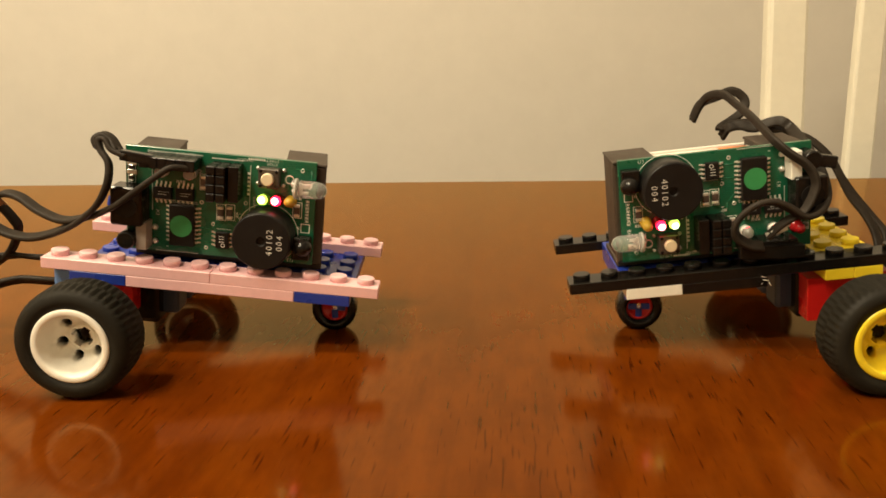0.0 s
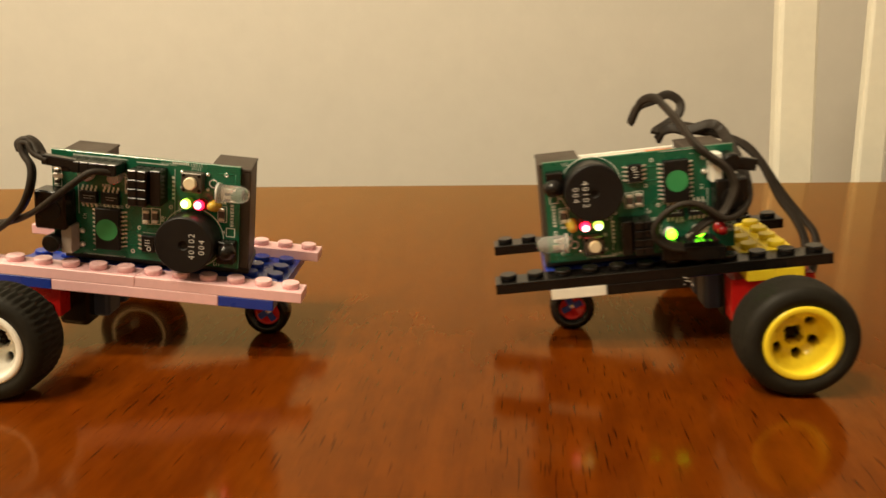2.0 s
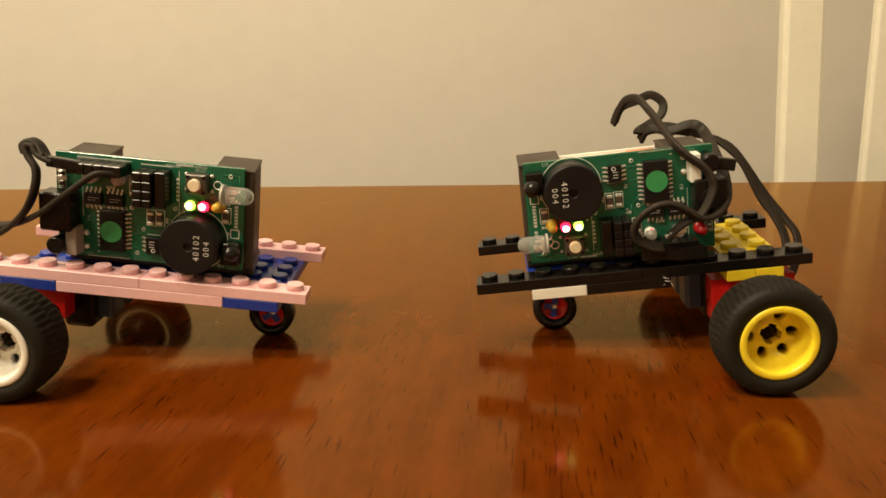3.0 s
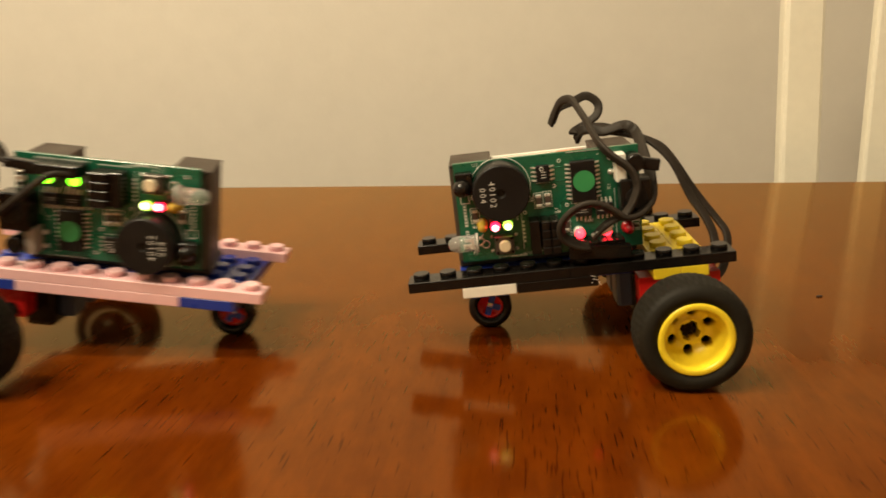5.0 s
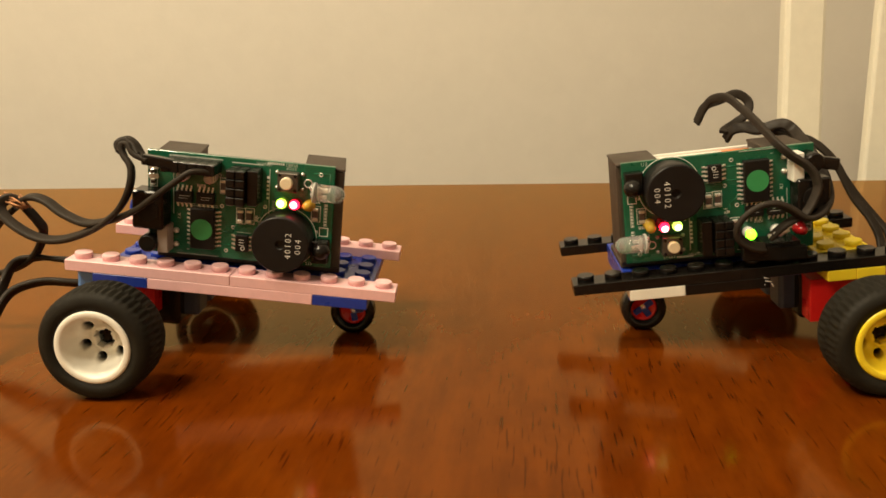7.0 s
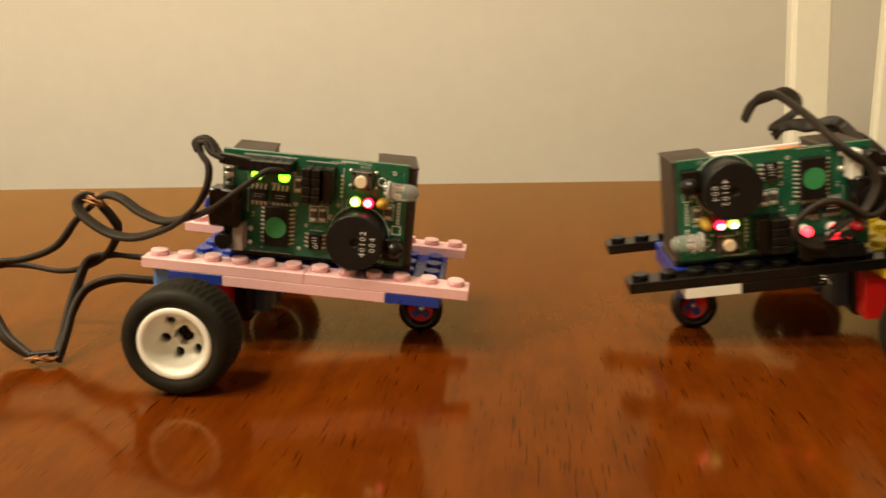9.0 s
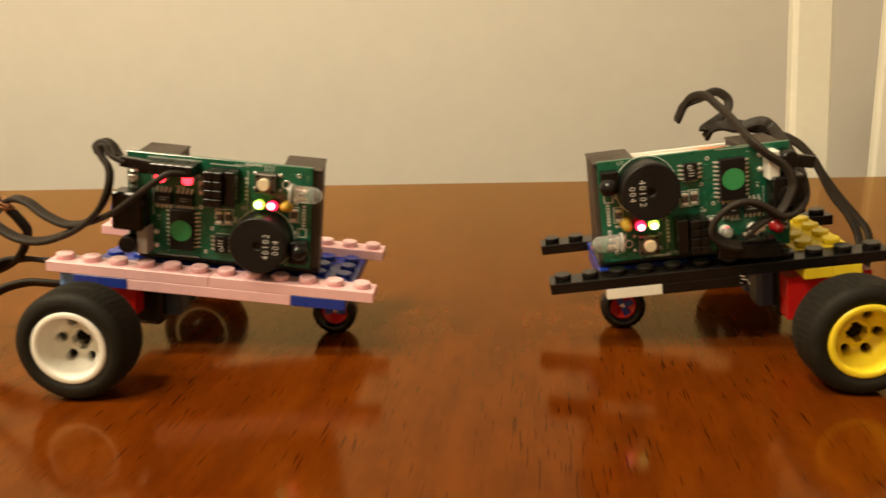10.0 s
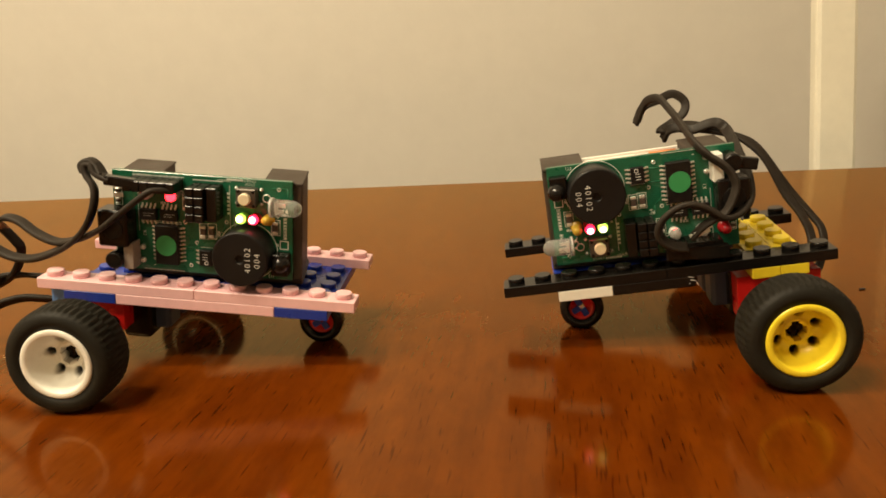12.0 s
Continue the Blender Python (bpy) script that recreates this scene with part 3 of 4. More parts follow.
    piece("emitter_flange", MILKY, lambda b: lathe(b, [(2.95, 0.2), (2.95, 0.7), (2.55, 0.7), (2.55, 0.2)], at, 28, closed=True))
    piece("emitter_leg", TIN, lambda b: (rod(b, (21.2, -4.0, 9.2), (20.2, -0.1, 9.4), 0.3, m, 8), rod(b, (21.2, -4.0, 7.2), (20.2, -0.1, 7.0), 0.3, m, 8)))
    block("receiver_case", BLACK, 21.6, 26.6, -12.8, -6.2, 4.0, 0.3)
    piece("receiver_dome", BLACK, lambda b: lathe(b, [(2.6, 0), (2.6, 1.2), (2.3, 2.4), (1.5, 3.4), (0.5, 3.8)], m @ Matrix.Translation((24.8, -4.0, -8.6)) @ pose(0, 0, 0, 90), 24), "glossy dark receiver dome")
    # printing; it reads the right way up when the board stands on its head
    back = m @ Matrix.Translation((0, -0.03, 0)) @ pose(0, 0, 0, 0, 180)
    for text, x, z in (("MOTOR A", -10.0, 14.2), ("MOTOR B", -18.0, 14.2), ("SENSOR", 6.6, 14.2), ("START", 14.4, 14.6), ("STOP", 14.4, 13.6)):
        words(text, 1.15, back @ Matrix.Translation((-x, 0, -z)), board, "printed_word")
    # plain strokes in place of lettering: one stroke group a letter
    def strokes(x, z, along_x, tall=1.05):
        def build(b):
            for lo, hi in (((0, 0), (0.16, tall)), ((0.42, 0), (0.58, tall)), ((0.16, 0.45), (0.42, 0.6))):
                p = (x + lo[0], z + lo[1], x + hi[0], z + hi[1]) if along_x else (x + lo[1], z + lo[0], x + hi[1], z + hi[0])
                box(b, (p[0], -0.05, p[1]), (p[2], -0.01, p[3]), m)
        piece("printed_bar", INK, build)

    for k in range(11):
        if k != 7:
            strokes(24.3, -2.4 + 0.98 * k, False)
    for x, z in ((-3.2, 1.9), (4.4, -3.1), (4.4, -2.2), (20.6, 4.0), (21.5, 4.0), (22.4, 4.0), (-12.6, 5.6), (-11.7, 5.6), (-10.8, 5.6), (22.2, -4.8)):
        strokes(x, z, True, 0.9)
    # chip markings and corner brackets
    for x, z in ((1.0, -8.6), (1.0, -9.4), (1.0, -10.2)):
        block("printed_bar", INK, x - 0.9, x + 0.6, z - 0.07, z + 0.07, 1.74, 0, low=-1.7)
    piece("printed_mark", INK, lambda b: lathe(b, [(0.62, 0), (0.62, 0.04), (0.44, 0.04), (0.44, 0)], m @ Matrix.Translation((1.3, -1.71, -11.2)) @ pose(0, 0, 0, 90), 16, closed=True))
    for x in (-15.8, -9.5):
        block("printed_bar", INK, x - 1.6, x + 1.6, 2.95, 3.03, 1.74, 0, low=-1.7)
        block("printed_bar", INK, x - 1.6, x + 0.8, 2.25, 2.33, 1.74, 0, low=-1.7)
        outline(x - 2.9, x + 2.9, 0.35, 0.5)
    outline(23.2, 25.8, -5.6, -2.9, 0.2)
    outline(-19.6, -19.4, -3.0, 12.0, 0.2)
    outline(-18.6, -6.2, -15.0, -14.8, 0.2)
    outline(8.2, 8.4, -0.5, 12.8, 0.2)
    outline(-1.0, 3.2, -6.9, -6.7, 0.2)
    outline(-15.6, -14.9, -13.6, -13.4, 0.2)
    for x in (19.6, 21.2):
        piece("lead_loop", TIN, lambda b: lathe(b, [(1.25, 0), (1.25, 0.5), (1.0, 0.5), (1.0, 0)], m @ Matrix.Translation((x, -0.6, 9.9 - 0.7 * (x - 19.6))) @ pose(0, 0, 0, 90), 20, closed=True))
    # thin copper tracks under the varnish, and rows of small plated holes
    for x0, z0, x1, z1 in ((-6.6, -3.2, -3.4, 0.2), (-3.4, 0.2, -3.4, 3.2), (-6.4, -7.0, -2.0, -7.0), (-2.0, -7.0, -1.2, -4.6), (5.0, -4.6, 6.8, 1.0), (-6.3, -11.0, -2.4, -11.0), (21.0, 12.9, 25.6, 12.9), (25.6, 8.0, 25.6, 12.9)):
        piece("copper_track", TRACK, lambda b: rod(b, (x0, -0.012, z0), (x1, -0.012, z1), 0.13, m, 6))
    for k in range(5):
        piece("plated_hole", TIN, lambda b: lathe(b, [(0.34, 0), (0.34, 0.05), (0.16, 0.05), (0.16, 0)], m @ Matrix.Translation((9.6, -0.01, -0.2 + 0.9 * k)) @ pose(0, 0, 0, 90), 10, closed=True))
    for k in range(6):
        block("printed_bar", INK, 7.5, 8.3, 4.0 + 1.2 * k, 4.7 + 1.2 * k, 0.05, 0, low=-0.01)
    for k in range(8):
        block("printed_bar", INK, 7.6 + 0.62 * k, 7.95 + 0.62 * k, 14.3, 14.9, 0.05, 0, low=-0.01)
    outline(-20.7, -5.2, 14.05, 14.25)
    outline(-2.6, 6.4, 13.7, 13.92)
    for x, z in ((-2.0, -5.5), (7.2, 1.6), (-6.2, 9.6), (-4.0, -12.8), (23.0, 12.6), (-5.4, 0.6)):
        piece("plated_hole", TIN, lambda b: lathe(b, [(0.62, 0), (0.62, 0.06), (0.32, 0.06), (0.32, 0)], m @ Matrix.Translation((x, -0.01, z)) @ pose(0, 0, 0, 90), 14, closed=True))
    return drums


def battery_case(car, m, a0, a1, top=24.2, band=30):
    """Black holder behind the board, its two raised ends, and the batteries between them."""
    bm = bmesh.new()
    box(bm, (a0, 9.8, 2.0), (a1, 11.6, 31.5), m, bevel=0.4)
    box(bm, (a0, 11.6, 0.05), (a1, 31.5, 2.0), m, bevel=0.3)
    case = part("battery_case", bm, CASE, car, "black plastic battery case")
    for lo, hi in ((a0 + 0.3, a0 + 12.3), (a1 - 11.4, a1 - 0.1)):
        bm = bmesh.new()
        box(bm, (lo, 9.7, 2.2), (hi, 27.5, 31.5), m, bevel=0.4, segments=2)
        part("case_end", bm, CASE, case)
        bm = bmesh.new()
        box(bm, (lo - 0.25, 9.4, 31.52), (hi + 0.25, 27.8, 32.3), m, bevel=0.2)
        part("case_lip", bm, CASE, case)
    for k, z in enumerate((top - 14.8, top)):
        bm = bmesh.new()
        rod(bm, (a0 + 12.4, 20.5, z), (a1 - 12.2, 20.5, z), 7.0, m, 28)
        part("battery", bm, BATTERY_WHITE, case, "white battery")
        bm = bmesh.new()
        rod(bm, (a0 + band, 20.5, z), (a0 + band + 8, 20.5, z), 7.06, m, 28)
        part("battery_band", bm, BATTERY_ORANGE, case, "orange band round the battery")


def cable(car, m, points, label="black twin-core cable", r=0.9, twist=0.0, start=0.0):
    bm = bmesh.new()
    twin_cable(bm, points, r, m, twist, start)
    return part("cable", bm, CABLE, car, label)


def plug(car, m, p, q, w=1.5, h=2.6, name="cable_plug"):
    bm = bmesh.new()
    t = m @ stretch(p, q)
    box(bm, (-w, -h, 0), (w, h, (Vector(q) - Vector(p)).length), t, bevel=0.3)
    return part(name, bm, BLACK, car)


# ---- pink car ----
def pink_car():
    car = tagged(new("robot_car"), "toy brick robot car with pink beams, white wheels and circuit board", "robot car", "toy robot cars")
    m = MM @ pose(0, 0, 20.57, 1.8, 6.18, 0)
    for v, slip in ((0, 0), (40, -2.2)):
        plate("beam", car, PINK, m, -96 + slip, -48 + slip, v, v + 8, 0)
        plate("beam", car, PINK, m, -48 + slip, slip, v, v + 8, 0)
        plate("lower_beam", car, PINK, m, -72, -24, v, v + 8, -3.2, stud_rows=())
    plate("cross_plate", car, BLUE, m, -24, -8, 0, 48, -3.2, stud_rows=(1, 2, 3, 4), label="blue plate under the nose")
    plate("cross_plate", car, BLUE, m, -88, -72, 0, 48, -3.2, stud_rows=(1, 2, 3, 4), label="blue plate under the tail")
    plate("deck_plate", car, BLUE, m, -72, -24, 8.2, 39.8, -0.6, 5.8, stud_rows=())
    bm = bmesh.new()
    box(bm, (-82, 9, -3.0), (-74, 16, 0.6), m @ pose(0, 0, 0, 0, 12), bevel=0.6)
    box(bm, (-79, 11, -2.0), (-73, 30, 1.0), m @ pose(0, 0, 0, 0, -6), bevel=0.5)
    part("bracket", bm, BLUE, car, "blue plastic bracket")
    bm = bmesh.new()
    box(bm, (-94.5, 4, -11.5), (-88.2, 14, -3.8), m, bevel=1.2, segments=2)
    part("hinge_brick", bm, LIGHT_BLUE, car, "light blue hinge brick")
    bm = bmesh.new()
    box(bm, (-88, 3, -16.0), (-71, 45, -6.45), m, bevel=0.2)
    part("brick", bm, RED, car, "red brick over the axle")
    motor_and_axle(car, m, -74.6, SLATE, -1)
    bm = bmesh.new()
    box(bm, (-23.2, 18, -12.4), (-11.9, 20.6, -6.45), m, bevel=0.2)
    box(bm, (-23.2, 28.6, -12.4), (-11.9, 31, -6.45), m, bevel=0.2)
    part("fork", bm, BLUE, car, "blue fork over the front wheel")
    casters = [caster(car, (-0.0162, 0.0246, 0.0070))]
    wheels = [wheel(car, (-0.0758, -0.0225, 0.0152), WHITE, 1, "white plastic wheel with round holes", -28), wheel(car, (-0.0758, 0.0705, 0.0152), WHITE, -1, "white plastic wheel with round holes")]
    battery_case(car, m @ Matrix(((1, -0.14, 0, 1.4), (0, 1, 0, 0), (0, 0, 1, 0), (0, 0, 0, 1))), -73.0, -18.0, 22.6, 13.5)
    drums = circuit_board(car, m @ Matrix.Translation((-47.5, 8, 17.75)))
    m = MM @ pose(0, 0, 20.57, 0, 6.18, 0)
    # cables from the motor sockets to the twisted joint, and on to the motors
    plug(car, m, (-64.5, 1.0, 30.6), (-73, -0.6, 31.6), 1.5, 1.4)
    cable(car, m, [(-71.0, -0.6, 31.4), (-75.3, 0.0, 32.9), (-77.2, 0.8, 35.2), (-79.4, 0.9, 34.8), (-78.6, 0.2, 32.0), (-76.0, -1.0, 28.6), (-76.3, -2.0, 22.7), (-80.5, 0.0, 15.8), (-89.0, 4.0, 8.9), (-99.1, 6.0, 4.2), (-107.0, 7.2, 3.6), (-113.8, 8.4, 5.8), (-118.7, 9.8, 8.8), (-120.2, 11.2, 11.4), (-118.3, 12.6, 13.2), (-115.5, 13.5, 12.0)])
    cable(car, m, [(-74.0, 0.6, 32.2), (-76.6, 2.2, 35.0), (-79.0, 2.6, 36.0), (-81.0, 2.2, 34.6), (-80.2, 1.6, 32.4)], r=1.0)
    cable(car, m, [(-54.5, 1.5, 28.8), (-57.0, -0.5, 29.4), (-59.5, -1.8, 29.2), (-63.0, -2.6, 26.5), (-68.7, -2.6, 21.7), (-74.6, -1.4, 17.0), (-83.0, 3.0, 12.5), (-91.7, 6.0, 9.8), (-99.8, 8.6, 11.2), (-106.4, 11.0, 14.0), (-111.7, 12.5, 14.4), (-116.5, 14.0, 12.0)], start=0.6)
    cable(car, m, [(-114.8, 14.0, 11.2), (-111.7, 16.0, 6.3), (-111.1, 18.0, 2.3), (-115.0, 20.0, -5.8), (-122.6, 22.0, -11.8), (-133.0, 24.0, -15.4), (-145.3, 26.0, -15.4), (-153.0, 25.0, -15.6), (-157.0, 18.0, -16.6), (-152.0, 9.0, -20.0), (-144.0, 3.0, -25.0), (-136.0, -3.0, -29.5), (-124.0, -8.5, -31.6)], twist=2.0)
    cable(car, m, [(-117.5, 15.0, 10.2), (-122.5, 14.5, 5.1), (-128.5, 13.5, -3.6), (-138.0, 13.0, -8.6), (-148.0, 11.0, -10.6), (-153.0, 7.0, -13.0), (-149.0, 3.0, -16.5), (-141.5, 0.0, -21.5), (-134.5, -4.0, -27.5), (-123.0, -9.5, -31.4)], twist=1.4)
    cable(car, m, [(-91.0, 24.0, -7.7), (-108.2, 22.6, -7.4), (-114.8, 21.1, -7.2), (-120.6, 18.7, -8.6), (-121.4, 13.3, -13.5), (-120.5, 6.0, -20.0), (-119.0, -1.0, -26.0), (-118.0, -8.0, -31.2)], twist=2.6)
    cable(car, m, [(-90.2, 12.0, -10.9), (-101.3, 13.3, -11.6), (-110.0, 13.7, -12.4), (-117.6, 11.0, -15.4), (-119.2, 5.0, -20.4), (-118.2, -1.5, -26.0), (-117.2, -8.5, -31.4)], start=1.0)
    for k, (p, q) in enumerate((((-113.0, 12.0, 10.6), (-119.6, 13.5, 13.0)), ((-125.5, -11.0, -31.6), (-117.0, -8.6, -31.2)))):
        bm = bmesh.new()
        rng = random.Random(5 + k)
        for _ in range(26):
            o = Vector((rng.uniform(-1.6, 1.6), rng.uniform(-1.6, 1.6), rng.uniform(-0.6, 1.3)))
            jitter = Vector((rng.uniform(-1.8, 1.8), rng.uniform(-1.8, 1.8), rng.uniform(-0.4, 1.6)))
            start = Vector(p).lerp(Vector(q), rng.uniform(0.0, 0.45))
            rod(bm, start + o, start.lerp(Vector(q), rng.uniform(0.5, 1.0)) + o * 0.6 + jitter, 0.3, m, 5)
        part("wire_joint", bm, COPPER, car, "frayed copper joint of the cables")
    plug(car, m, (-124.5, -10.2, -30.8), (-117.5, -7.8, -30.2), 0.9, 1.7)
    return car, wheels, casters, drums


def motor_and_axle(car, m, a, mat, side):
    """Motor blocks under the tail and the axles out to the wheels."""
    sx = -side
    for v0, v1 in ((13, 22.5), (25.5, 35)):
        bm = bmesh.new()
        box(bm, (min(a + sx * 2, a + sx * 13.5), v0, -19.0), (max(a + sx * 2, a + sx * 13.5), v1, -6.5), m, bevel=1.2, segments=2)
        part("motor", bm, mat, car, "dark slate-blue motor case under the tail")
    # Black part under the tail, enlarged to stand in for shade there.
    bm = bmesh.new()
    box(bm, (min(a, a + sx * 9.0), 9, -21.0), (max(a, a + sx * 9.0), 39, -6.45), m, bevel=1.5, segments=3)
    part("dark_tail_block", bm, BLACK, car, "black block under the tail, partly standing in for shade")
    bm = bmesh.new()
    x = -0.0758 if side < 0 else 0.0772
    rod(bm, (x, -0.017, 0.0152), (x, 0.065, 0.0152), 0.0022, ONE, 12)
    part("axle", bm, BLACK, car)


# ---- black car ----
def black_car():
    car = tagged(new("robot_car"), "toy brick robot car with black beams, yellow wheels and circuit board", "robot car", "toy robot cars")
    m = MM @ pose(0, 0, 20.79, 1.8, -6.09, 0)
    for v in (0, 40):
        plate("beam", car, BLACK, m, 0, 48, v, v + 8, 0)
        plate("beam", car, BLACK, m, 48, 96, v, v + 8, 0)
        plate("lower_beam", car, BLACK, m, 32, 56, v, v + 8, -3.2, stud_rows=())
    plate("cross_plate", car, WHITE, m, 16, 32, 0, 8, -3.2, stud_rows=(), label="white plate under the nose")
    plate("cross_plate", car, YELLOW, m, 72, 80, 0, 48, -3.2, stud_rows=(), label="yellow plate under the tail")
    plate("cross_plate", car, YELLOW, m, 80, 88, 0, 48, -3.2, stud_rows=(), label="yellow plate under the tail")
    plate("deck_plate", car, BLUE, m, 15.4, 67.4, 8.2, 39.8, -0.2, 6.1, stud_rows=(), label="blue deck plate under the board")
    plate("tail_plate", car, YELLOW, m, 72, 80, 8.2, 39.8, 0.0)
    plate("tail_plate", car, YELLOW, m, 80, 88, 8.2, 39.8, 0.0)
    bm = bmesh.new()
    box(bm, (68.2, 3, -19.6), (92, 45, -6.45), m, bevel=0.2)
    part("brick", bm, RED, car, "red brick over the axle")
    motor_and_axle(car, m, 76.4, SLATE, 1)
    bm = bmesh.new()
    box(bm, (18.2, 16, -12.4), (29.8, 18.4, -6.45), m, bevel=0.2)
    box(bm, (18.2, 27.4, -12.4), (29.8, 30, -6.45), m, bevel=0.2)
    part("fork", bm, BLUE, car, "blue fork over the front wheel")
    casters = [caster(car, (0.0248, 0.0226, 0.0070))]
    wheels = [wheel(car, (0.0772, -0.0240, 0.0152), YELLOW, 1, "yellow plastic wheel with round holes", -6), wheel(car, (0.0772, 0.0720, 0.0152), YELLOW, -1, "yellow plastic wheel with round holes")]
    battery_case(car, m, 15.6, 69.8, 23.9, 33)
    bm = bmesh.new()
    box(bm, (16.3, 27.7, 2.5), (68.0, 28.8, 30.4), m, bevel=0.2)
    part("label_card", bm, WHITE, car, "white card behind the battery case")
    drums = circuit_board(car, m @ Matrix.Translation((43.9, 8, 17.6)) @ pose(0, 0, 0, 0, 180))
    m = MM @ pose(0, 0, 20.79, 0, -6.09, 0)
    # cables: tall loop, low loops over the case, and the leads to the motors
    cable(car, m, [(49.8, 52.0, 36.3), (51.6, 50.0, 40.8), (53.5, 46.0, 44.4), (55.9, 38.0, 45.3), (57.1, 28.0, 42.8), (58.0, 17.0, 39.8), (58.9, 8.0, 36.3), (60.4, 3.0, 33.5), (62.9, 1.0, 30.8), (66.2, -0.8, 28.0), (68.1, -1.6, 24.7), (68.2, -2.0, 21.0), (65.2, -2.6, 15.6), (61.5, -3.0, 13.9), (58.3, -3.0, 12.1), (55.1, -2.0, 8.9)], start=0.5, r=0.74)
    cable(car, m, [(50.4, 53.5, 36.9), (53.0, 53.0, 41.6), (58.1, 51.9, 43.4), (62.4, 49.7, 45.0), (65.9, 48.6, 42.1), (65.1, 47.4, 38.5), (61.1, 46.3, 36.0), (57.1, 45.1, 34.2), (56.4, 44.0, 33.4)], start=1.2, r=0.76)
    cable(car, m, [(57.5, 46.0, 30.9), (59.0, 43.3, 34.0), (62.5, 41.7, 34.6), (66.1, 40.0, 33.6), (71.1, 38.0, 35.0), (73.4, 36.0, 35.0), (75.3, 34.0, 33.0), (75.1, 26.0, 30.5), (74.6, 18.0, 27.7), (74.6, 10.0, 23.0), (73.2, 3.0, 17.6), (69.1, -2.2, 14.7), (64.4, -4.5, 14.2), (60.2, -4.6, 17.2), (56.1, -4.6, 19.2), (52.0, -4.4, 18.9), (48.2, -3.8, 16.4), (46.2, -3.4, 13.4), (46.7, -2.8, 10.0), (50.3, -2.4, 7.2), (54.0, -1.6, 6.2)], start=0.4)
    cable(car, m, [(57.8, 46.0, 34.6), (65.3, 42.6, 35.2), (71.7, 39.2, 33.2), (76.7, 35.8, 31.0), (80.4, 32.4, 29.1), (85.5, 29.0, 22.9), (89.8, 25.6, 11.9), (93.0, 22.2, 5.9), (94.6, 18.8, 0.3), (93.8, 15.4, -4.8), (91.3, 14.0, -9.0)], start=0.2, r=0.76)
    cable(car, m, [(67.8, 44.0, 33.0), (74.3, 41.0, 31.5), (79.5, 38.0, 29.7), (85.0, 35.0, 25.6), (93.0, 32.0, 11.6), (98.0, 29.0, 3.7), (100.4, 26.0, -0.8), (99.9, 23.0, -5.2), (97.5, 20.0, -10.6), (94.9, 17.0, -12.2)], start=0.2, r=0.76)
    plug(car, m, (48.2, 0.5, 4.6), (66.0, 0.5, 3.4), 1.5, 2.0)
    plug(car, m, (70.0, 4.0, 28.2), (76.0, 3.0, 26.9), 1.2, 1.7)
    bm = bmesh.new()
    rod(bm, (54.9, -1.8, 9.2), (60.4, -2.6, 11.2), 0.8, m, 8)
    rod(bm, (56.0, -2.8, 10.2), (60.9, -3.1, 12.2), 0.5, m, 8)
    part("bare_wire", bm, TIN, car, "bare tinned wire ends")
    bm = bmesh.new()
    rng = random.Random(3)
    for _ in range(4):
        p = Vector((53.5 + rng.uniform(0, 3), -0.4, -3.2 - rng.uniform(0, 3.4)))
        rod(bm, p, p + Vector((rng.uniform(-1.6, 1.6), -0.5, rng.uniform(-1.4, 1.0))), 0.13, m, 5)
    part("stray_wire", bm, TIN, car, "stray strands of bare wire")
    return car, wheels, casters, drums


def crumb():
    bm = bmesh.new()
    got = box(bm, (-0.0011, -0.0006, 0), (0.0011, 0.0006, 0.0005), bevel=0.0002)
    ob = part("crumb", bm, EPOXY)
    ob.matrix_basis = pose(0.1278, 0.274, 0.0, 0, 0, 15)
    tagged(ob, "tiny dark crumb on the table", "crumb")


room()
table()
chair()
outlet()
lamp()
PINK_CAR, PINK_WHEELS, PINK_CASTERS, PINK_LIGHTS = pink_car()
BLACK_CAR, BLACK_WHEELS, BLACK_CASTERS, BLACK_LIGHTS = black_car()
crumb()

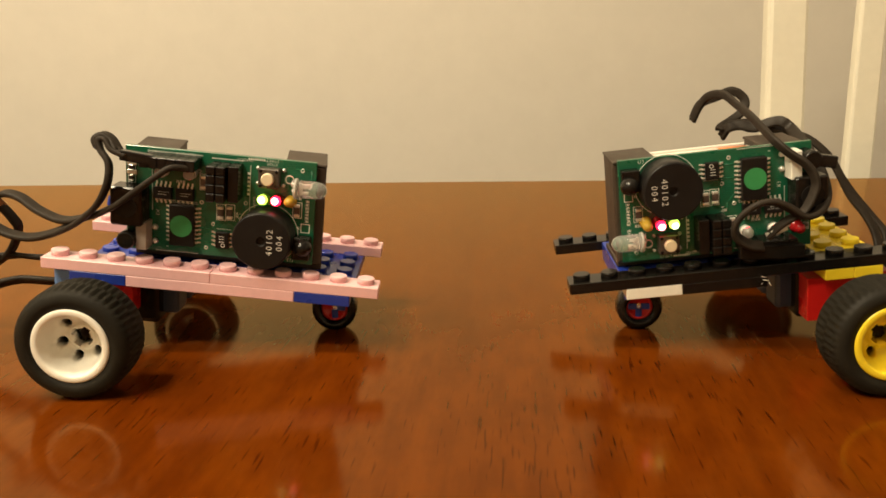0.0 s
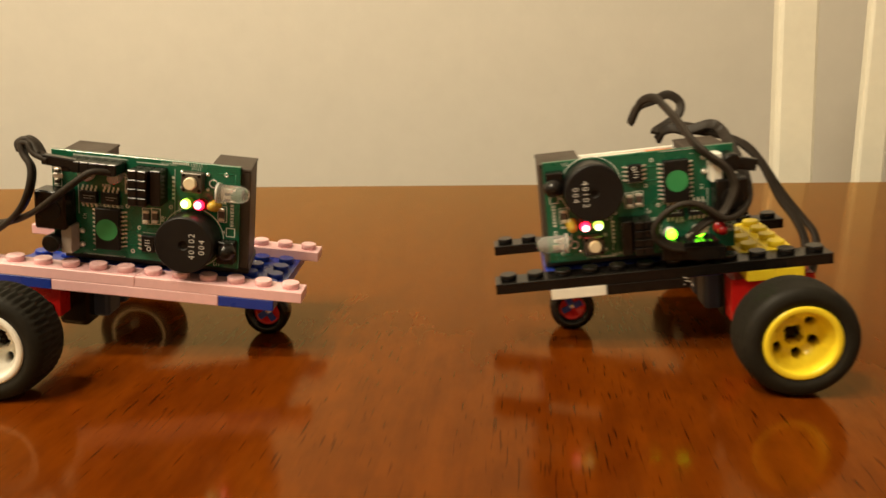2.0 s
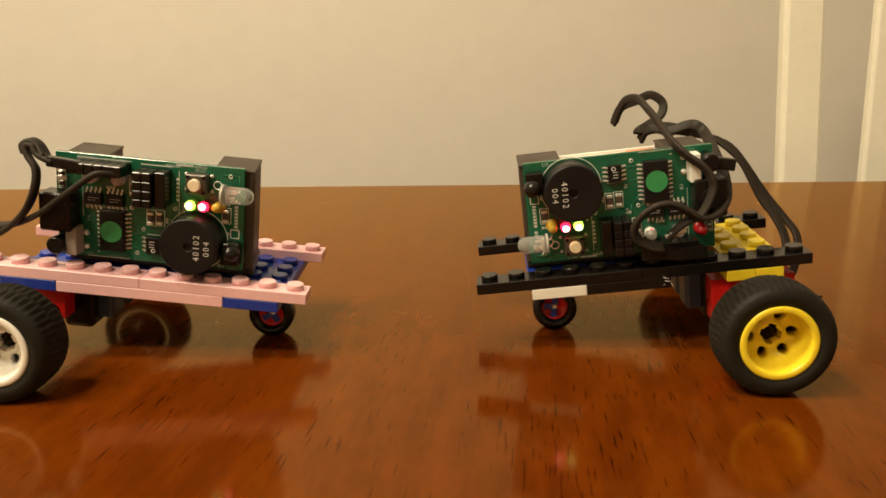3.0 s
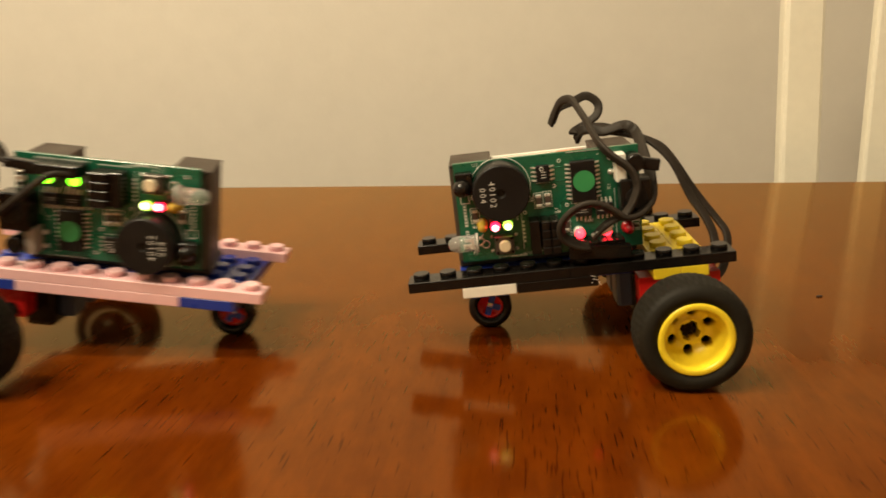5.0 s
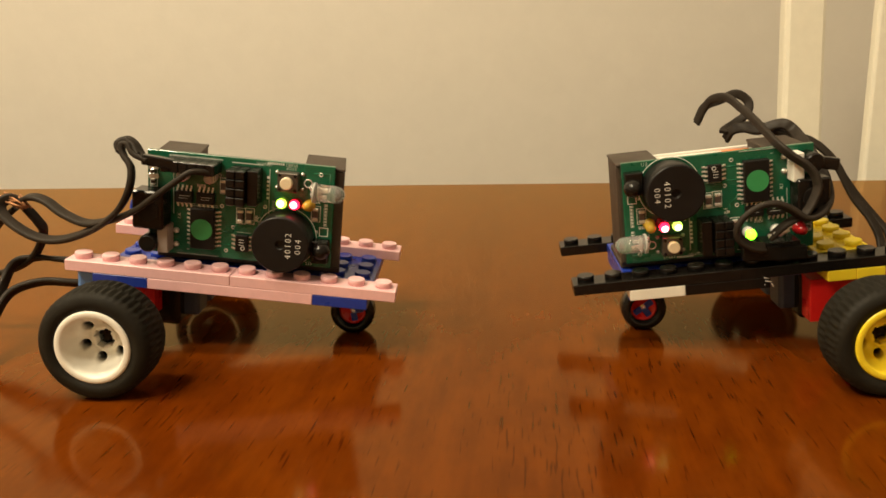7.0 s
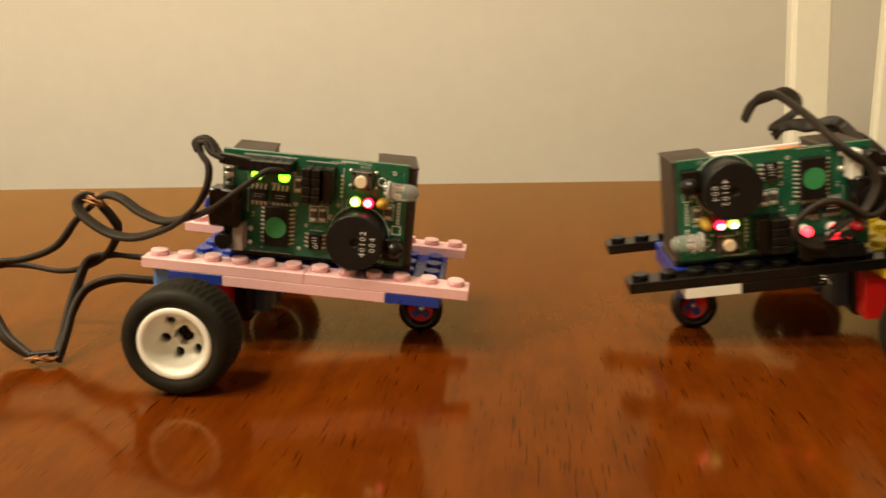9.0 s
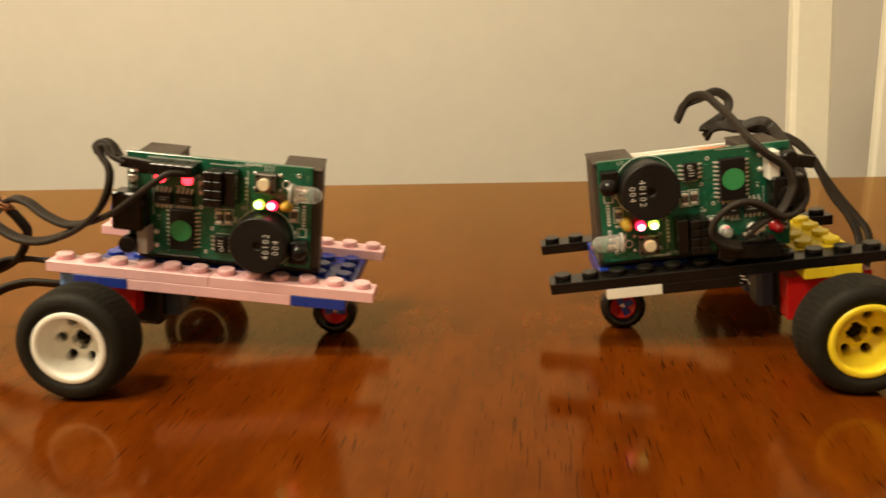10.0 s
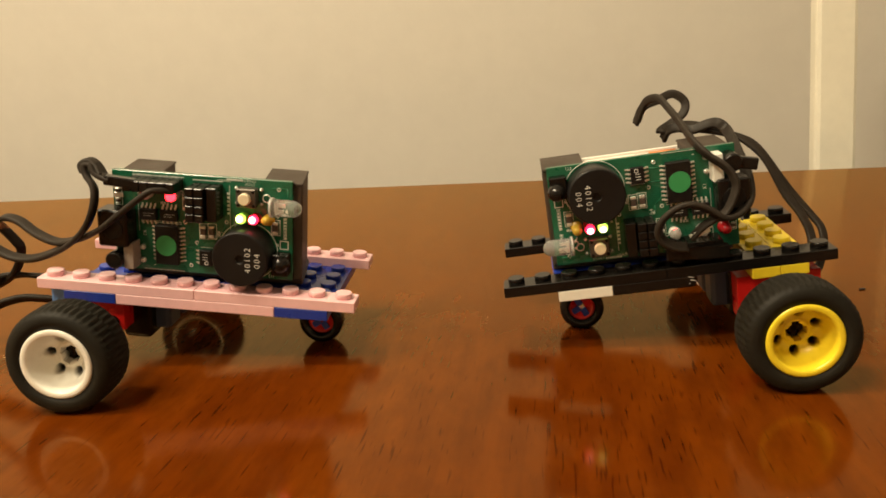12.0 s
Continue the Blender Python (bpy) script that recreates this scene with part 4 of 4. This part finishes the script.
# ---- what moves: seconds, metres on the table, heading in degrees ----
LEFT_ROWS = [
    (0, -0.0189, 0.2182, -0.11),
    (0.1, -0.0191, 0.2183, -0.32),
    (0.2, -0.0147, 0.2183, -0.53),
    (0.3, -0.0107, 0.2183, -0.73),
    (0.4, -0.0063, 0.2184, -0.93),
    (0.5, -0.0017, 0.2185, -1.14),
    (0.6, -0.0015, 0.2184, -1.08),
    (0.7, -0.0052, 0.2182, -1.02),
    (0.8, -0.0097, 0.2181, -0.96),
    (0.9, -0.0139, 0.2180, -0.89),
    (1, -0.0186, 0.2178, -0.84),
    (1.1, -0.0201, 0.2178, -0.71),
    (1.2, -0.0233, 0.2176, -0.58),
    (1.3, -0.0268, 0.2174, -0.45),
    (1.4, -0.0286, 0.2173, -0.33),
    (1.5, -0.0306, 0.2171, -0.20),
    (1.6, -0.0351, 0.2170, -0.29),
    (1.7, -0.0368, 0.2168, -0.39),
    (1.8, -0.0401, 0.2166, -0.48),
    (1.9, -0.0444, 0.2166, -0.57),
    (2, -0.0449, 0.2164, -0.66),
    (2.5, -0.0446, 0.2162, -0.36),
    (2.7, -0.0447, 0.2161, -0.37),
    (4.3, -0.0465, 0.2159, -0.41),
    (4.4, -0.0474, 0.2160, -0.41),
    (4.5, -0.0518, 0.2159, -0.42),
    (4.6, -0.0539, 0.2160, -0.55),
    (4.7, -0.0614, 0.2159, -0.68),
    (4.8, -0.0641, 0.2160, -0.81),
    (4.9, -0.0630, 0.2160, -0.95),
    (5, -0.0586, 0.2160, -1.08),
    (5.1, -0.0509, 0.2160, -1.09),
    (5.2, -0.0487, 0.2160, -1.11),
    (5.3, -0.0461, 0.2161, -1.12),
    (5.4, -0.0445, 0.2161, -1.15),
    (5.5, -0.0407, 0.2161, -1.17),
    (5.6, -0.0378, 0.2161, -1.18),
    (5.7, -0.0366, 0.2161, -1.19),
    (5.8, -0.0325, 0.2161, -1.20),
    (5.9, -0.0294, 0.2162, -1.22),
    (6, -0.0284, 0.2162, -1.24),
    (6.1, -0.0248, 0.2162, -1.17),
    (6.2, -0.0208, 0.2162, -1.12),
    (6.5, -0.0199, 0.2163, -0.94),
    (7, -0.0200, 0.2164, -0.77),
    (7.2, -0.0201, 0.2163, -0.92),
    (7.9, -0.0214, 0.2164, -1.42),
    (8.5, -0.0197, 0.2165, -1.87),
    (8.8, -0.0111, 0.2167, -2.12),
    (8.9, -0.0064, 0.2168, -2.19),
    (9, -0.0021, 0.2168, -2.27),
    (9.1, -0.0014, 0.2168, -2.20),
    (9.2, -0.0047, 0.2167, -2.13),
    (9.3, -0.0093, 0.2167, -2.05),
    (9.4, -0.0135, 0.2166, -1.98),
    (9.5, -0.0177, 0.2166, -1.91),
    (9.6, -0.0197, 0.2166, -1.83),
    (9.7, -0.0219, 0.2167, -1.75),
    (9.8, -0.0255, 0.2168, -1.67),
    (9.9, -0.0280, 0.2167, -1.59),
    (10, -0.0296, 0.2168, -1.51),
    (10.1, -0.0342, 0.2168, -1.52),
    (10.2, -0.0373, 0.2168, -1.53),
    (10.3, -0.0392, 0.2168, -1.54),
    (10.4, -0.0430, 0.2167, -1.55),
    (10.5, -0.0448, 0.2166, -1.56),
    (10.6, -0.0448, 0.2169, -1.57),
    (10.8, -0.0440, 0.2171, -1.60),
    (11, -0.0445, 0.2173, -1.63),
    (11.5, -0.0442, 0.2166, -1.72),
    (12, -0.0445, 0.2158, -1.71),
]
RIGHT_ROWS = [
    (0, 0.0359, 0.2199, -2.04),
    (0.1, 0.0357, 0.2198, -2.03),
    (0.2, 0.0365, 0.2197, -2.00),
    (0.3, 0.0399, 0.2197, -1.99),
    (0.4, 0.0444, 0.2196, -1.97),
    (0.5, 0.0496, 0.2195, -1.96),
    (0.6, 0.0541, 0.2195, -1.92),
    (0.7, 0.0547, 0.2195, -1.90),
    (0.8, 0.0516, 0.2195, -1.87),
    (0.9, 0.0471, 0.2195, -1.84),
    (1, 0.0420, 0.2194, -1.81),
    (1.1, 0.0369, 0.2196, -1.91),
    (1.2, 0.0350, 0.2197, -2.03),
    (1.3, 0.0326, 0.2198, -2.13),
    (1.4, 0.0282, 0.2199, -2.23),
    (1.5, 0.0248, 0.2201, -2.34),
    (1.6, 0.0237, 0.2206, -2.40),
    (1.7, 0.0195, 0.2211, -2.44),
    (1.8, 0.0153, 0.2217, -2.50),
    (1.9, 0.0142, 0.2221, -2.55),
    (2, 0.0107, 0.2226, -2.60),
    (2.5, 0.0053, 0.2232, -2.62),
    (2.7, 0.0045, 0.2233, -2.55),
    (4.3, 0.0027, 0.2237, -2.04),
    (4.4, 0.0030, 0.2237, -2.01),
    (4.5, 0.0020, 0.2238, -1.97),
    (4.6, -0.0026, 0.2239, -1.90),
    (4.7, -0.0078, 0.2242, -1.84),
    (4.8, -0.0134, 0.2244, -1.77),
    (4.9, -0.0175, 0.2246, -1.71),
    (5, -0.0171, 0.2248, -1.64),
    (5.1, -0.0131, 0.2245, -1.69),
    (5.2, -0.0080, 0.2241, -1.73),
    (5.3, -0.0026, 0.2238, -1.78),
    (5.4, 0.0016, 0.2234, -1.82),
    (5.5, 0.0022, 0.2231, -1.86),
    (5.6, 0.0057, 0.2228, -1.96),
    (5.7, 0.0103, 0.2225, -2.08),
    (5.8, 0.0118, 0.2222, -2.18),
    (5.9, 0.0140, 0.2219, -2.29),
    (6, 0.0180, 0.2216, -2.39),
    (6.1, 0.0212, 0.2214, -2.33),
    (6.2, 0.0224, 0.2212, -2.27),
    (6.5, 0.0305, 0.2205, -2.11),
    (7, 0.0315, 0.2206, -1.94),
    (7.2, 0.0325, 0.2206, -1.89),
    (7.9, 0.0329, 0.2206, -1.78),
    (8.5, 0.0318, 0.2207, -1.74),
    (8.8, 0.0349, 0.2207, -1.69),
    (8.9, 0.0399, 0.2207, -1.68),
    (9, 0.0445, 0.2207, -1.66),
    (9.1, 0.0487, 0.2207, -1.74),
    (9.2, 0.0510, 0.2206, -1.81),
    (9.3, 0.0495, 0.2206, -1.89),
    (9.4, 0.0447, 0.2206, -1.97),
    (9.5, 0.0402, 0.2204, -2.04),
    (9.6, 0.0353, 0.2208, -2.02),
    (9.7, 0.0313, 0.2210, -1.99),
    (9.8, 0.0305, 0.2212, -1.96),
    (9.9, 0.0262, 0.2215, -1.93),
    (10, 0.0215, 0.2218, -1.90),
    (10.1, 0.0204, 0.2219, -1.94),
    (10.2, 0.0166, 0.2221, -1.97),
    (10.3, 0.0127, 0.2223, -2.01),
    (10.4, 0.0109, 0.2225, -2.04),
    (10.5, 0.0086, 0.2226, -2.08),
    (10.6, 0.0030, 0.2229, -2.14),
    (10.8, 0.0022, 0.2237, -2.25),
    (11, 0.0016, 0.2244, -2.37),
    (11.5, 0.0004, 0.2247, -2.50),
    (12, -0.0009, 0.2245, -2.48),
]


# motor lights, from a time on: -1 red, 0 unlit, 1 green, for the two lights of each board
PINK_BLINKS = [(0, 0, 0), (0.12, 1, 1), (0.53, -1, -1), (1.92, 0, 0), (4.35, -1, -1), (4.7, 0, 0), (4.9, 1, 1), (5.57, 0, 0), (5.72, 1, 1), (6.1, 0, 0), (8.65, 1, 1), (9.15, -1, -1), (10.3, 0, 0), (11.85, -1, 0)]
BLACK_BLINKS = [(0, 0, 0), (0.12, -1, -1), (0.7, 1, 1), (1.45, 0, 0), (1.6, 1, 1), (1.7, 0, 0), (1.92, 1, 1), (2.2, 0, 0), (2.6, 1, 0), (2.7, -1, 0), (2.9, 0, 0), (4.45, 1, 1), (4.92, -1, -1), (5.33, 0, 0), (5.46, -1, -1), (5.7, 0, 0), (5.92, -1, -1), (6.3, 0, 0), (6.9, 1, 0), (7.5, 0, 0), (8.65, -1, -1), (9.22, 1, 1), (9.8, 0, 0), (10.3, 1, 1), (10.65, 0, 0), (11.35, 1, 0), (11.45, -1, 0), (11.7, 0, 0)]


def blink(drum, states):
    """Imitates blinking: turns an added lamp drum from side to side, in steps of less than a quarter turn."""
    place, rest = drum.matrix_basis.translation.copy(), drum.matrix_basis.to_quaternion()
    rows, now = [(0, 0)], 0
    for t, side in states:
        angle = -120 * side
        steps = math.ceil(abs(angle - now) / 80)
        for k in range(steps + 1):
            at = (round(t * FPS) - steps + k) / FPS
            if at > rows[-1][0] + 0.01:
                rows.append((at, now + (angle - now) * k / max(1, steps)))
        now = angle
    rows.append((12.05, now))
    walk(drum, [(t, Matrix.LocRotScale(place, rest @ Euler((0, 0, radians(a))).to_quaternion(), None)) for t, a in rows])


def motions():
    """Both cars roll to and fro along the table; the wheels turn as they roll."""
    for car, rows, wheels, casters in ((PINK_CAR, LEFT_ROWS, PINK_WHEELS, PINK_CASTERS), (BLACK_CAR, RIGHT_ROWS, BLACK_WHEELS, BLACK_CASTERS)):
        walk(car, [(t, pose(x, y, 0, 0, 0, yaw)) for t, x, y, yaw in rows])
        for spun, radius in [(w, 0.0152) for w in wheels] + [(c, 0.007) for c in casters]:
            at = spun.location.copy()
            turns = []
            for (t, x, *_), (t2, x2, *_) in zip(rows, rows[1:] + rows[-1:]):
                n = max(1, math.ceil(abs(x2 - x) / radius / radians(60)))
                for k in range(n):
                    turns.append((t + (t2 - t) * k / n, math.degrees((x + (x2 - x) * k / n) / radius)))
            walk(spun, [(t, pose(*at, 0, a, 0)) for t, a in turns])
    for drums, states in ((PINK_LIGHTS, PINK_BLINKS), (BLACK_LIGHTS, BLACK_BLINKS)):
        for k, drum in enumerate(drums):
            blink(drum, [(row[0], row[1 + k]) for row in states])


motions()
